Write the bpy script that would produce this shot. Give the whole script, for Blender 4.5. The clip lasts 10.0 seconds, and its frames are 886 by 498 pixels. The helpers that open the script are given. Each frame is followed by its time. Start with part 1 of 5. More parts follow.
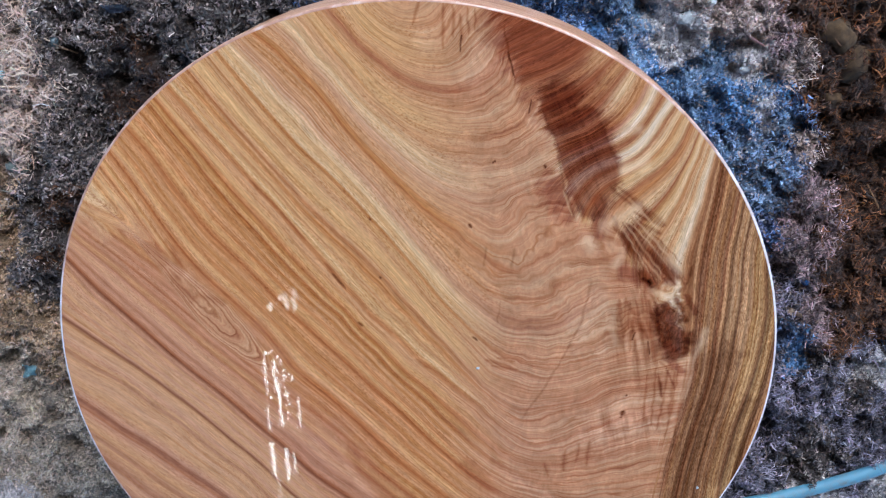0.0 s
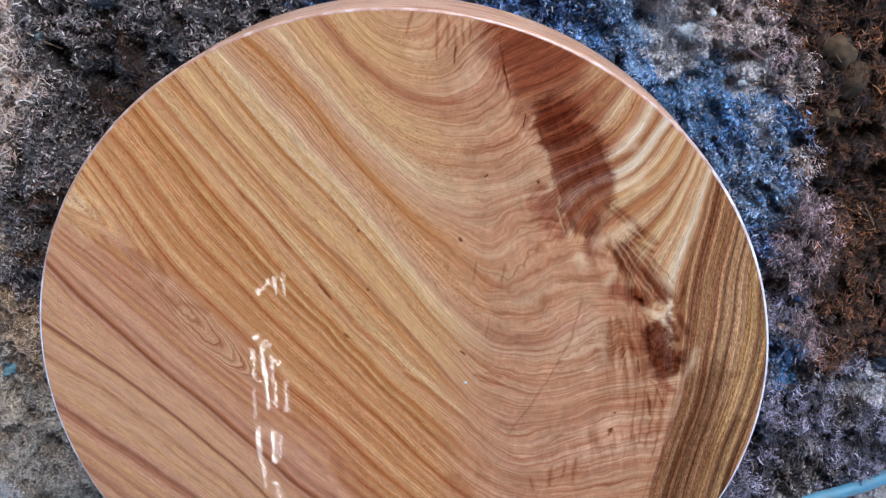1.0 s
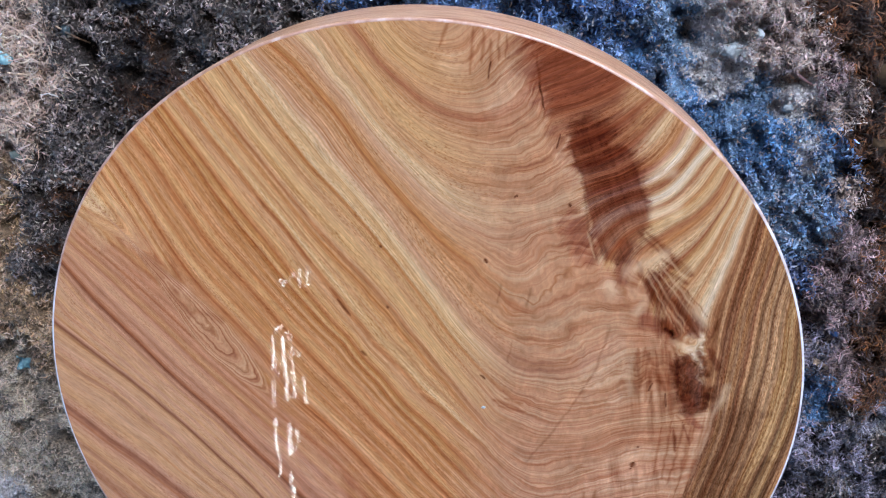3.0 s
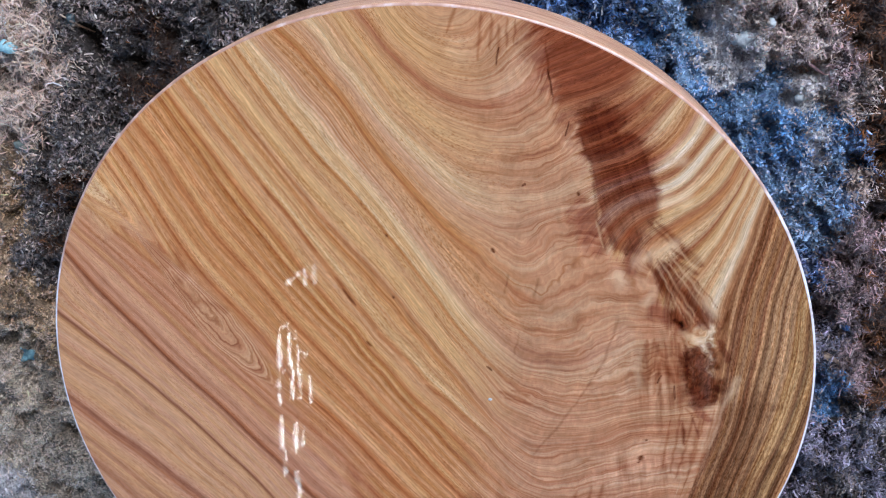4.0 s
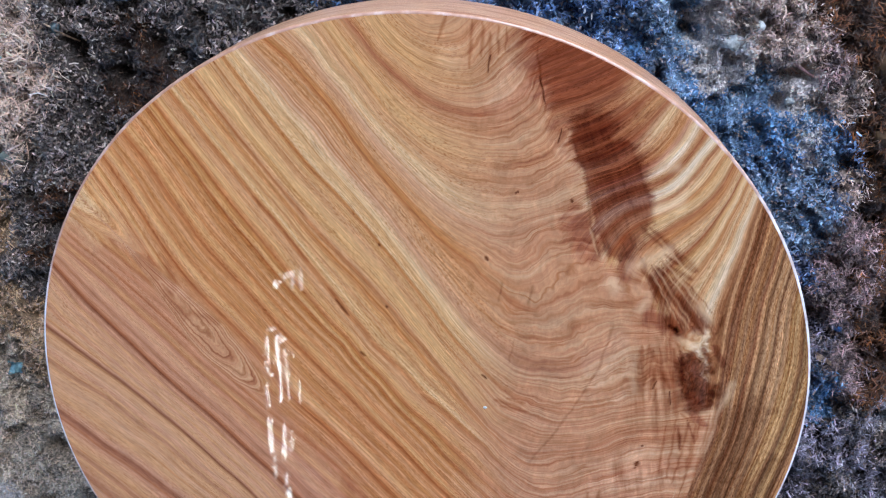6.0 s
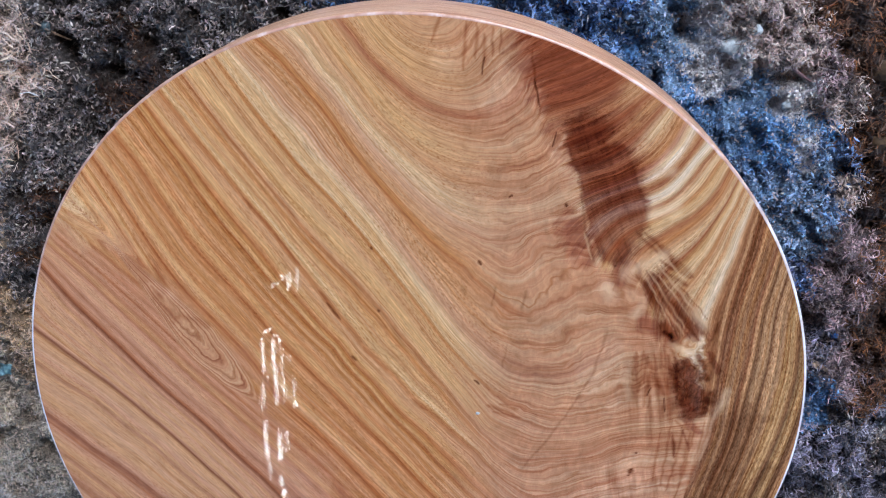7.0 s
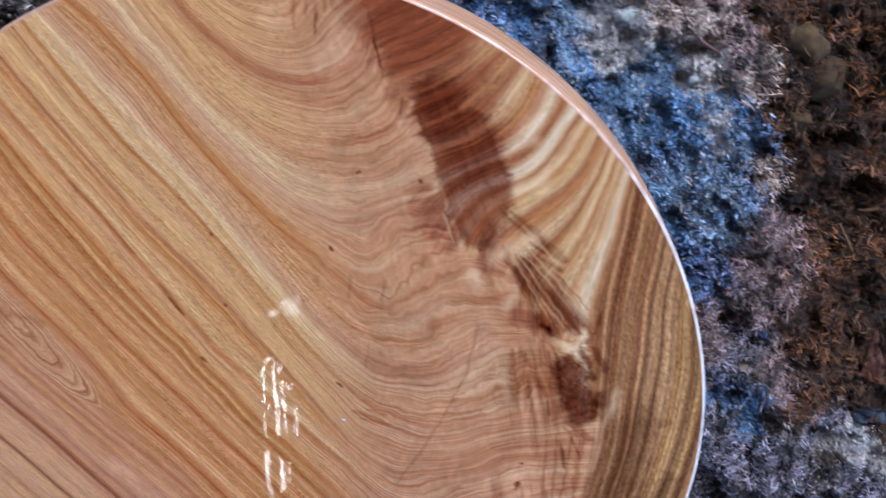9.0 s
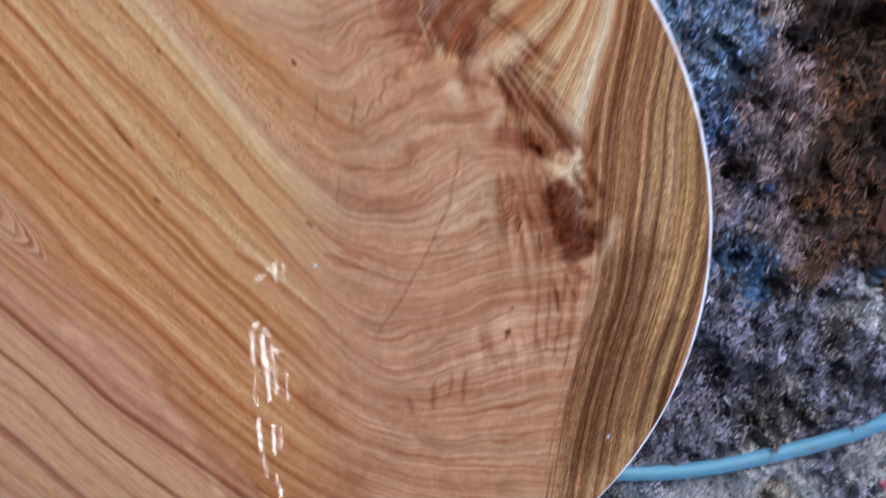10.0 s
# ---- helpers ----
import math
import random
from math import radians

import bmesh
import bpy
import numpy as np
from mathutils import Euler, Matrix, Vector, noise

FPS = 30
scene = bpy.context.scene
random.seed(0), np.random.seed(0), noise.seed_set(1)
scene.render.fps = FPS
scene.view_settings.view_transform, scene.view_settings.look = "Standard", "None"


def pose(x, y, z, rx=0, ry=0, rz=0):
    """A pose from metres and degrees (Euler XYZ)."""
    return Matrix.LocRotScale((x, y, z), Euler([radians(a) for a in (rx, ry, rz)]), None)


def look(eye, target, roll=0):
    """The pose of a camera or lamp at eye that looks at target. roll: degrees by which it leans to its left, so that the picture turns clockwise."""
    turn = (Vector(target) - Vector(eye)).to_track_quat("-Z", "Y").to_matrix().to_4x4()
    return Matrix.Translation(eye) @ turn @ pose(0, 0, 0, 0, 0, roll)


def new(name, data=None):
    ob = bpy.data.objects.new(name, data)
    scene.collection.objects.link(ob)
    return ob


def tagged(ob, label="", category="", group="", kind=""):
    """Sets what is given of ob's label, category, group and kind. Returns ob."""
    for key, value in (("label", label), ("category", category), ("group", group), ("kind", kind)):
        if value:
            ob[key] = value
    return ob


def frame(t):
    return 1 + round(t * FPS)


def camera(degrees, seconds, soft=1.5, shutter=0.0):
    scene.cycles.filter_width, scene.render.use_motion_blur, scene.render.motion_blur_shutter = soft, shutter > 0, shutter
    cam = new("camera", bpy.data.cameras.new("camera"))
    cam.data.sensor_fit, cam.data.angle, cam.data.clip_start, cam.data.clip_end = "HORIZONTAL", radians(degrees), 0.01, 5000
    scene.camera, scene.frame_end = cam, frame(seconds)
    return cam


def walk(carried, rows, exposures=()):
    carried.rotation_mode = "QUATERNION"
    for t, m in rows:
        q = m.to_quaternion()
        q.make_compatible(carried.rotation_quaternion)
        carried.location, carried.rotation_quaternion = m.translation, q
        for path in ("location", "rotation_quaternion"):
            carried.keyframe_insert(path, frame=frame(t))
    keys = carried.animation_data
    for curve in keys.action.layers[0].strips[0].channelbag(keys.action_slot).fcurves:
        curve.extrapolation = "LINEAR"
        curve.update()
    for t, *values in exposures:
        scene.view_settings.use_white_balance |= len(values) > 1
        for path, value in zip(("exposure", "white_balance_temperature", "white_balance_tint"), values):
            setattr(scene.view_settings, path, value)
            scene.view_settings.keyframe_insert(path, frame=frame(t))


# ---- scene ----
cam = camera(54.1, 10.0, soft=1.2, shutter=0.5)
# seconds, metres, degrees
PATH = [
    (0, 0.1191, 0.7280, 1.6326, -21.909, 2.482, -1.021),
    (0.5, 0.1234, 0.7334, 1.6253, -22.629, 3.379, -0.721),
    (1, 0.1190, 0.7596, 1.5912, -22.850, 2.381, 0.393),
    (1.5, 0.1177, 0.7711, 1.5557, -22.683, 3.660, 1.029),
    (2, 0.1149, 0.7742, 1.5432, -22.478, 4.455, 2.199),
    (3.5, 0.1177, 0.7643, 1.5293, -23.034, 5.271, 2.224),
    (4, 0.1164, 0.7508, 1.5253, -22.885, 5.448, 2.271),
    (4.5, 0.1100, 0.7572, 1.5186, -22.845, 5.288, 2.446),
    (5, 0.0966, 0.7500, 1.5150, -22.920, 4.647, 1.884),
    (5.5, 0.0999, 0.7595, 1.5162, -22.957, 4.404, 1.802),
    (7, 0.1104, 0.7564, 1.4985, -22.782, 4.300, 2.328),
    (7.5, 0.1067, 0.7364, 1.4879, -22.534, 4.430, 2.440),
    (8, 0.1303, 0.7035, 1.4566, -22.124, 4.549, 2.511),
    (8.5, 0.2116, 0.6920, 1.4058, -21.246, 5.744, 2.298),
    (9, 0.3267, 0.6563, 1.3816, -20.849, 5.138, 1.259),
    (9.5, 0.3752, 0.5865, 1.3763, -21.577, 3.924, 0.400),
    (10, 0.3378, 0.4414, 1.3440, -22.671, 3.932, 0.253),
]
walk(cam, [(t, pose(*p)) for t, *p in PATH], [(0.0, 1.33, 5620, 11), (8.0, 1.33, 5620, 11), (9.0, 1.28, 5560, 12), (10.0, 1.25, 5560, 12)])

# ---------------------------------------------------------------- light
TOP = 0.352          # height of the table's surface
RADIUS = 0.6
ROOF = 9.35

world = bpy.data.worlds.new("sky")
scene.world = world
world.use_nodes = True
wn = world.node_tree.nodes
sky = wn.new("ShaderNodeTexSky")
sky.sky_type = "NISHITA"
sky.sun_disc = False
sky.sun_elevation = radians(36)
sky.sun_rotation = radians(27)
world.node_tree.links.new(sky.outputs[0], wn["Background"].inputs[0])
wn["Background"].inputs[1].default_value = 0.15

sun_data = bpy.data.lights.new("sun", "SUN")
sun_data.energy = 1.5
sun_data.angle = radians(35)
sun_data.color = (1.0, 0.97, 0.93)
sun = new("sun", sun_data)
sun.matrix_world = look((3.4, 6.6, 5.4), (0, 0, 0))

# slits in the added roof, placed so the table mirrors them as glare: x0, x1, y0, y1
GAPS = [
    (-2.890, -2.860, -5.58, -5.02), (-2.911, -2.889, -6.20, -5.74), (-2.755, -2.715, -5.52, -5.03), (-2.728, -2.692, -6.09, -5.43),
    (-2.636, -2.614, -5.62, -5.18), (-2.611, -2.589, -6.04, -5.56), (-2.461, -2.439, -6.12, -5.61), (-2.908, -2.872, -6.95, -6.36),
    (-2.861, -2.839, -7.41, -6.95), (-2.708, -2.672, -7.01, -6.45), (-2.596, -2.574, -6.88, -6.51), (-2.700, -2.670, -7.51, -7.28),
    (-2.676, -2.635, -7.84, -7.52), (-2.741, -2.689, -4.29, -4.18), (-2.508, -2.472, -4.29, -4.01), (-2.386, -2.364, -4.31, -3.94),
    (-2.110, -2.080, -4.27, -4.23),
]
# short slits added between the long ones to break up the glare
GAPS += [
    (-2.85, -2.79, -4.96, -4.90), (-2.77, -2.74, -4.92, -4.86), (-2.72, -2.66, -5.00, -4.96), (-2.66, -2.63, -5.10, -5.02), (-2.84, -2.80, -5.66, -5.60),
    (-2.60, -2.55, -5.30, -5.26), (-2.53, -2.50, -5.36, -5.26), (-2.67, -2.63, -4.22, -4.17), (-2.60, -2.55, -4.14, -4.06), (-2.43, -2.40, -4.16, -4.10),
]
# lamps added in the slits, far brighter than the sky, to make the glare
for x0, x1, y0, y1 in GAPS:
    d = bpy.data.lights.new("added_glare_lamp", "AREA")
    d.shape, d.size, d.size_y = "RECTANGLE", x1 - x0, y1 - y0
    d.energy = (52.0 if y1 < -4.8 else 30.0) * (x1 - x0) * (y1 - y0)
    d.color = (0.98, 1.0, 0.86)
    new("added_glare_lamp", d).matrix_world = pose((x0 + x1) / 2, (y0 + y1) / 2, ROOF + 0.03)


# ---------------------------------------------------------------- helpers
def srgb(r, g, b):
    return tuple((c / 255 / 12.92) if c < 10.3 else ((c / 255 + 0.055) / 1.055) ** 2.4 for c in (r, g, b))


class Nodes:
    """A short way to write a node material."""

    def __init__(self, name):
        self.mat = bpy.data.materials.new(name)
        self.mat.use_nodes = True
        self.tree = self.mat.node_tree
        self.bsdf = self.tree.nodes["Principled BSDF"]

    def put(self, socket, value):
        if isinstance(value, bpy.types.NodeSocket):
            self.tree.links.new(value, socket)
        elif value is not None:
            if hasattr(socket.default_value, "__len__") and not hasattr(value, "__len__"):
                value = (value,) * len(socket.default_value)
            if hasattr(value, "__len__") and len(socket.default_value) == 4 and len(value) == 3:
                value = (*value, 1.0)
            socket.default_value = value

    def math(self, op, a, b=None, c=None, clamp=False):
        n = self.tree.nodes.new("ShaderNodeMath")
        n.operation, n.use_clamp = op, clamp
        for s, v in zip(n.inputs, (a, b, c)):
            self.put(s, v)
        return n.outputs[0]

    def attr(self, name):
        n = self.tree.nodes.new("ShaderNodeAttribute")
        n.attribute_name = name
        return n

    def place(self):
        return self.tree.nodes.new("ShaderNodeNewGeometry").outputs["Position"]

    def object_place(self):
        return self.tree.nodes.new("ShaderNodeTexCoord").outputs["Object"]

    def island(self):
        return self.tree.nodes.new("ShaderNodeNewGeometry").outputs["Random Per Island"]

    def noise(self, vector, scale, detail=3.0, rough=0.55, warp=0.0, out=0):
        n = self.tree.nodes.new("ShaderNodeTexNoise")
        self.put(n.inputs["Vector"], vector)
        for key, v in (("Scale", scale), ("Detail", detail), ("Roughness", rough), ("Distortion", warp)):
            self.put(n.inputs[key], v)
        return n.outputs[out]

    def vec(self, x, y, z):
        n = self.tree.nodes.new("ShaderNodeCombineXYZ")
        for s, v in zip(n.inputs, (x, y, z)):
            self.put(s, v)
        return n.outputs[0]

    def split(self, v):
        n = self.tree.nodes.new("ShaderNodeSeparateXYZ")
        self.put(n.inputs[0], v)
        return n.outputs

    def scaled(self, v, s):
        n = self.tree.nodes.new("ShaderNodeVectorMath")
        n.operation = "MULTIPLY"
        self.put(n.inputs[0], v)
        self.put(n.inputs[1], s)
        return n.outputs[0]

    def range(self, v, a, b, c=0.0, d=1.0, smooth=False):
        n = self.tree.nodes.new("ShaderNodeMapRange")
        n.interpolation_type = "SMOOTHSTEP" if smooth else "LINEAR"
        for s, x in zip(n.inputs, (v, a, b, c, d)):
            self.put(s, x)
        return n.outputs[0]

    def ramp(self, v, stops, mode="LINEAR"):
        if len(stops) > 32:
            stops = sorted(stops, key=lambda s: s[0])
            h = len(stops) // 2
            return self.mix(self.math("GREATER_THAN", v, stops[h][0]), self.ramp(v, stops[:h + 1]), self.ramp(v, stops[h:]))
        n = self.tree.nodes.new("ShaderNodeValToRGB")
        n.color_ramp.interpolation = mode
        e = n.color_ramp.elements
        while len(e) < len(stops):
            e.new(0.5)
        for k, (p, c) in zip(e, sorted(stops, key=lambda s: s[0])):
            k.position, k.color = p, (*c, 1.0)
        self.put(n.inputs[0], v)
        return n.outputs[0]

    def mix(self, f, a, b, blend="MIX"):
        n = self.tree.nodes.new("ShaderNodeMix")
        n.data_type, n.blend_type = "RGBA", blend
        self.put(n.inputs[0], f)
        self.put(n.inputs[6], a)
        self.put(n.inputs[7], b)
        return n.outputs[2]

    def tone(self, colour, gain):
        """A colour times a grey value."""
        return self.mix(1.0, colour, self.vec(gain, gain, gain), "MULTIPLY")

    def bump(self, height, strength, distance):
        n = self.tree.nodes.new("ShaderNodeBump")
        self.put(n.inputs["Strength"], strength)
        self.put(n.inputs["Distance"], distance)
        self.put(n.inputs["Height"], height)
        return n.outputs[0]

    def done(self, **values):
        for key, v in values.items():
            self.put(self.bsdf.inputs[key.replace("_", " ")], v)
        return self.mat


def part(name, bm, material, parent=None, label="", smooth=False):
    """Links a bmesh as one mesh object, under a thing or a part where one is given."""
    me = bpy.data.meshes.new(name)
    bm.to_mesh(me)
    bm.free()
    me.materials.append(material)
    if smooth:
        me.shade_smooth()
    ob = new(name, me)
    ob.parent = parent
    return tagged(ob, label)


def lattice(seed, n=256):
    return np.random.default_rng(seed).random((n, n))


def vnoise(x, y, scale, seed):
    """Smooth value noise, 0 to 1."""
    g = lattice(seed)
    u, v = x * scale + 1000.3, y * scale + 1000.7
    i, j = np.floor(u).astype(int), np.floor(v).astype(int)
    a, b = u - i, v - j
    a, b = a * a * (3 - 2 * a), b * b * (3 - 2 * b)
    i, j, k, m = i % 256, j % 256, (i + 1) % 256, (j + 1) % 256
    return (g[i, j] * (1 - a) + g[k, j] * a) * (1 - b) + (g[i, m] * (1 - a) + g[k, m] * a) * b


def mesh_from(name, verts, faces, attributes=(), smooth=True):
    """A mesh from arrays of places and of equal-sided faces, with float values at its points."""
    me = bpy.data.meshes.new(name)
    sides = faces.shape[1]
    me.vertices.add(len(verts))
    me.vertices.foreach_set("co", np.ascontiguousarray(verts, np.float32).ravel())
    me.loops.add(faces.size)
    me.loops.foreach_set("vertex_index", np.ascontiguousarray(faces, np.int32).ravel())
    me.polygons.add(len(faces))
    me.polygons.foreach_set("loop_start", np.arange(0, faces.size, sides, dtype=np.int32))
    me.update(calc_edges=True)
    for key, values in attributes:
        if values.ndim == 2:
            me.attributes.new(key, "FLOAT_COLOR", "POINT").data.foreach_set("color", np.c_[values, np.ones(len(values))].astype(np.float32).ravel())
        else:
            me.attributes.new(key, "FLOAT", "POINT").data.foreach_set("value", values.astype(np.float32))
    me.polygons.foreach_set("use_smooth", np.full(len(faces), smooth))
    me.validate()
    return me


# ---------------------------------------------------------------- the figure of the wood
# Growth lines of the slab: depth across the rings in mm, and places along the line in metres.
MAIN, FAN, SIDE = [], [], []


def ring(field, depth, places):
    field += [(x, y, depth) for x, y in places]


ring(MAIN, -75, [(-0.062, 0.587), (-0.023, 0.552), (0.024, 0.533), (0.062, 0.531), (0.085, 0.573)])
ring(MAIN, -38, [(-0.088, 0.589), (-0.053, 0.543), (-0.014, 0.515), (0.025, 0.498), (0.064, 0.497), (0.101, 0.515), (0.139, 0.551)])
ring(MAIN, -8, [(-0.106, 0.582), (-0.086, 0.562), (-0.057, 0.531), (-0.027, 0.506), (0.004, 0.482), (0.035, 0.469), (0.070, 0.464), (0.104, 0.468), (0.140, 0.498), (0.150, 0.540)])
ring(MAIN, 35, [(-0.137, 0.579), (-0.099, 0.529), (-0.051, 0.466), (-0.003, 0.428), (0.029, 0.411), (0.086, 0.399), (0.148, 0.407), (0.185, 0.430), (0.196, 0.455)])
ring(MAIN, 72, [(-0.172, 0.570), (-0.130, 0.516), (-0.091, 0.471), (-0.051, 0.426), (-0.010, 0.388), (0.032, 0.353), (0.090, 0.329), (0.154, 0.332), (0.192, 0.350), (0.226, 0.371)])
ring(MAIN, 98, [(0.051, 0.303), (0.093, 0.284), (0.134, 0.260), (0.166, 0.294), (0.196, 0.311), (0.238, 0.315)])
ring(MAIN, 123, [(-0.217, 0.558), (-0.185, 0.531), (-0.155, 0.499), (-0.129, 0.470), (-0.110, 0.445), (-0.093, 0.418), (-0.067, 0.384), (-0.037, 0.351), (-0.003, 0.314), (0.036, 0.279), (0.079, 0.249), (0.114, 0.216), (0.158, 0.184), (0.194, 0.202), (0.221, 0.222), (0.260, 0.244)])
ring(MAIN, 142, [(0.020, 0.251), (0.065, 0.200), (0.110, 0.156), (0.154, 0.133), (0.201, 0.126), (0.237, 0.151), (0.293, 0.173), (0.351, 0.173)])
ring(MAIN, 165, [(-0.240, 0.530), (-0.186, 0.465), (-0.135, 0.406), (-0.083, 0.345), (-0.031, 0.278), (0.022, 0.210), (0.067, 0.153), (0.113, 0.108), (0.158, 0.078), (0.219, 0.074), (0.268, 0.096), (0.307, 0.131), (0.364, 0.141)])
ring(MAIN, 190, [(0.106, 0.078), (0.143, 0.049), (0.188, 0.035), (0.241, 0.033), (0.308, 0.052), (0.382, 0.073)])
ring(MAIN, 210, [(-0.281, 0.526), (-0.246, 0.476), (-0.211, 0.430), (-0.172, 0.380), (-0.131, 0.338), (-0.089, 0.290), (-0.047, 0.241), (-0.003, 0.184), (0.043, 0.121), (0.089, 0.066), (0.127, 0.024), (0.173, 0.005), (0.228, -0.016), (0.279, -0.002), (0.329, 0.019), (0.396, 0.034)])
ring(MAIN, 245, [(0.121, -0.019), (0.177, -0.045), (0.231, -0.050), (0.284, -0.039), (0.333, -0.014), (0.410, 0.001)])
ring(MAIN, 280, [(-0.333, 0.496), (-0.299, 0.450), (-0.238, 0.371), (-0.173, 0.285), (-0.131, 0.239), (-0.089, 0.196), (-0.045, 0.147), (0.000, 0.093), (0.047, 0.036), (0.095, -0.022), (0.143, -0.076), (0.182, -0.099), (0.235, -0.085), (0.279, -0.074), (0.337, -0.044), (0.423, -0.029)])
ring(MAIN, 318, [(-0.352, 0.470), (-0.308, 0.410), (-0.262, 0.352), (-0.203, 0.278), (-0.172, 0.235), (-0.139, 0.191), (-0.107, 0.146), (-0.073, 0.101), (-0.033, 0.061), (0.007, 0.014), (0.057, -0.029), (0.112, -0.079), (0.150, -0.119), (0.196, -0.153), (0.285, -0.128), (0.372, -0.099), (0.440, -0.077)])
ring(MAIN, 370, [(-0.389, 0.456), (-0.374, 0.434), (-0.337, 0.379), (-0.299, 0.321), (-0.259, 0.267), (-0.218, 0.213), (-0.167, 0.151), (-0.114, 0.095), (-0.060, 0.029), (0.005, -0.047), (0.053, -0.102), (0.102, -0.153), (0.132, -0.180)])
ring(MAIN, 437, [(-0.439, 0.406), (-0.384, 0.318), (-0.338, 0.245), (-0.280, 0.175), (-0.221, 0.102), (-0.168, 0.041), (-0.096, -0.036), (-0.020, -0.116), (0.048, -0.190)])
ring(MAIN, 505, [(-0.476, 0.373), (-0.429, 0.289), (-0.392, 0.220), (-0.356, 0.163), (-0.302, 0.101), (-0.259, 0.051), (-0.227, -0.012), (-0.170, -0.071), (-0.114, -0.132), (-0.056, -0.200)])
ring(FAN, 0, [(0.577, 0.185), (0.592, 0.090), (0.588, -0.020), (0.575, -0.110), (0.560, -0.200)])
ring(FAN, 18, [(0.566, 0.230), (0.583, 0.101), (0.574, 0.035), (0.565, -0.033), (0.544, -0.115), (0.533, -0.222)])
ring(FAN, 45, [(0.540, 0.280), (0.547, 0.156), (0.542, 0.063), (0.531, -0.033), (0.517, -0.136), (0.507, -0.264)])
ring(FAN, 85, [(0.515, 0.314), (0.513, 0.263), (0.503, 0.156), (0.493, 0.063), (0.494, -0.033), (0.476, -0.116), (0.463, -0.201), (0.455, -0.265)])
ring(FAN, 112, [(0.482, 0.343), (0.474, 0.250), (0.470, 0.160), (0.473, 0.060), (0.470, -0.020), (0.458, -0.080), (0.448, -0.143), (0.438, -0.212), (0.432, -0.265)])
ring(FAN, 128, [(0.470, 0.360), (0.456, 0.258), (0.446, 0.159)])
ring(FAN, 142, [(0.462, 0.377), (0.449, 0.322), (0.438, 0.270), (0.427, 0.214), (0.421, 0.185)])
ring(FAN, 172, [(0.449, 0.399), (0.442, 0.363), (0.429, 0.324), (0.419, 0.292), (0.400, 0.258), (0.373, 0.217)])
ring(FAN, 215, [(0.427, 0.422), (0.418, 0.390), (0.393, 0.355), (0.365, 0.333), (0.333, 0.305)])
ring(FAN, 262, [(0.401, 0.447), (0.382, 0.424), (0.367, 0.393), (0.350, 0.369), (0.323, 0.355), (0.288, 0.341)])
ring(FAN, 310, [(0.375, 0.471), (0.365, 0.438), (0.344, 0.410), (0.326, 0.394), (0.299, 0.382)])
ring(FAN, 352, [(0.347, 0.490), (0.332, 0.454), (0.306, 0.422), (0.277, 0.398)])
ring(FAN, 400, [(0.319, 0.508), (0.303, 0.495), (0.287, 0.474), (0.270, 0.459), (0.238, 0.436)])
ring(FAN, 460, [(0.275, 0.537), (0.244, 0.516), (0.208, 0.498), (0.175, 0.488)])
ring(SIDE, -120, [(-0.395, 0.189), (-0.311, 0.108), (-0.241, 0.034), (-0.114, -0.071)])
ring(SIDE, -60, [(-0.532, 0.234), (-0.443, 0.146), (-0.359, 0.058), (-0.272, -0.027), (-0.171, -0.121), (-0.085, -0.204)])
ring(SIDE, 0, [(-0.565, 0.203), (-0.533, 0.158), (-0.492, 0.110), (-0.451, 0.065), (-0.409, 0.017), (-0.370, -0.023), (-0.276, -0.121), (-0.192, -0.216)])
ring(SIDE, 58, [(-0.593, 0.098), (-0.545, 0.056), (-0.502, 0.019), (-0.415, -0.060), (-0.325, -0.152), (-0.260, -0.224)])
ring(SIDE, 105, [(-0.599, 0.025), (-0.509, -0.041), (-0.420, -0.120), (-0.310, -0.230)])
ring(SIDE, 155, [(-0.597, -0.066), (-0.564, -0.094), (-0.519, -0.134), (-0.428, -0.208), (-0.390, -0.242)])
ring(SIDE, 215, [(-0.578, -0.172), (-0.529, -0.219), (-0.497, -0.254)])
SPLIT_SIDE = [(-0.575, 0.278), (-0.530, 0.272), (-0.483, 0.258), (-0.446, 0.238), (-0.419, 0.212), (-0.392, 0.196), (-0.359, 0.165), (-0.320, 0.121), (-0.266, 0.071), (-0.235, 0.001), (-0.222, -0.034), (-0.171, -0.104), (-0.133, -0.134), (-0.095, -0.205), (-0.035, -0.294)]
SPLIT_FAN = [(0.136, 0.594), (0.146, 0.559), (0.154, 0.525), (0.171, 0.480), (0.193, 0.466), (0.207, 0.426), (0.227, 0.372), (0.244, 0.313), (0.265, 0.267), (0.315, 0.256), (0.369, 0.166), (0.396, 0.106), (0.414, 0.027), (0.419, -0.035), (0.414, -0.089), (0.397, -0.158)]

# Figure with a shape of its own: strokes of x, y to x, y and half a width.
STROKES = {}


def stroke(kind, some):
    STROKES.setdefault(kind, []).extend(some)


stroke("heart", [(0.231, 0.441, 0.250, 0.398, 0.0357), (0.250, 0.398, 0.282, 0.316, 0.0414), (0.276, 0.316, 0.286, 0.295, 0.0338)])
stroke("brown", [(0.153, 0.570, 0.242, 0.531, 0.0320), (0.174, 0.542, 0.225, 0.484, 0.0423), (0.225, 0.484, 0.281, 0.400, 0.0470), (0.224, 0.312, 0.244, 0.278, 0.0226)])
stroke("brown", [(0.295, 0.291, 0.300, 0.240, 0.0120)])
stroke("pale", [(0.327, 0.399, 0.357, 0.434, 0.0085), (0.336, 0.345, 0.362, 0.351, 0.0110), (0.354, 0.352, 0.371, 0.386, 0.0075), (0.307, 0.259, 0.348, 0.280, 0.0113), (0.279, 0.223, 0.289, 0.210, 0.0113)])
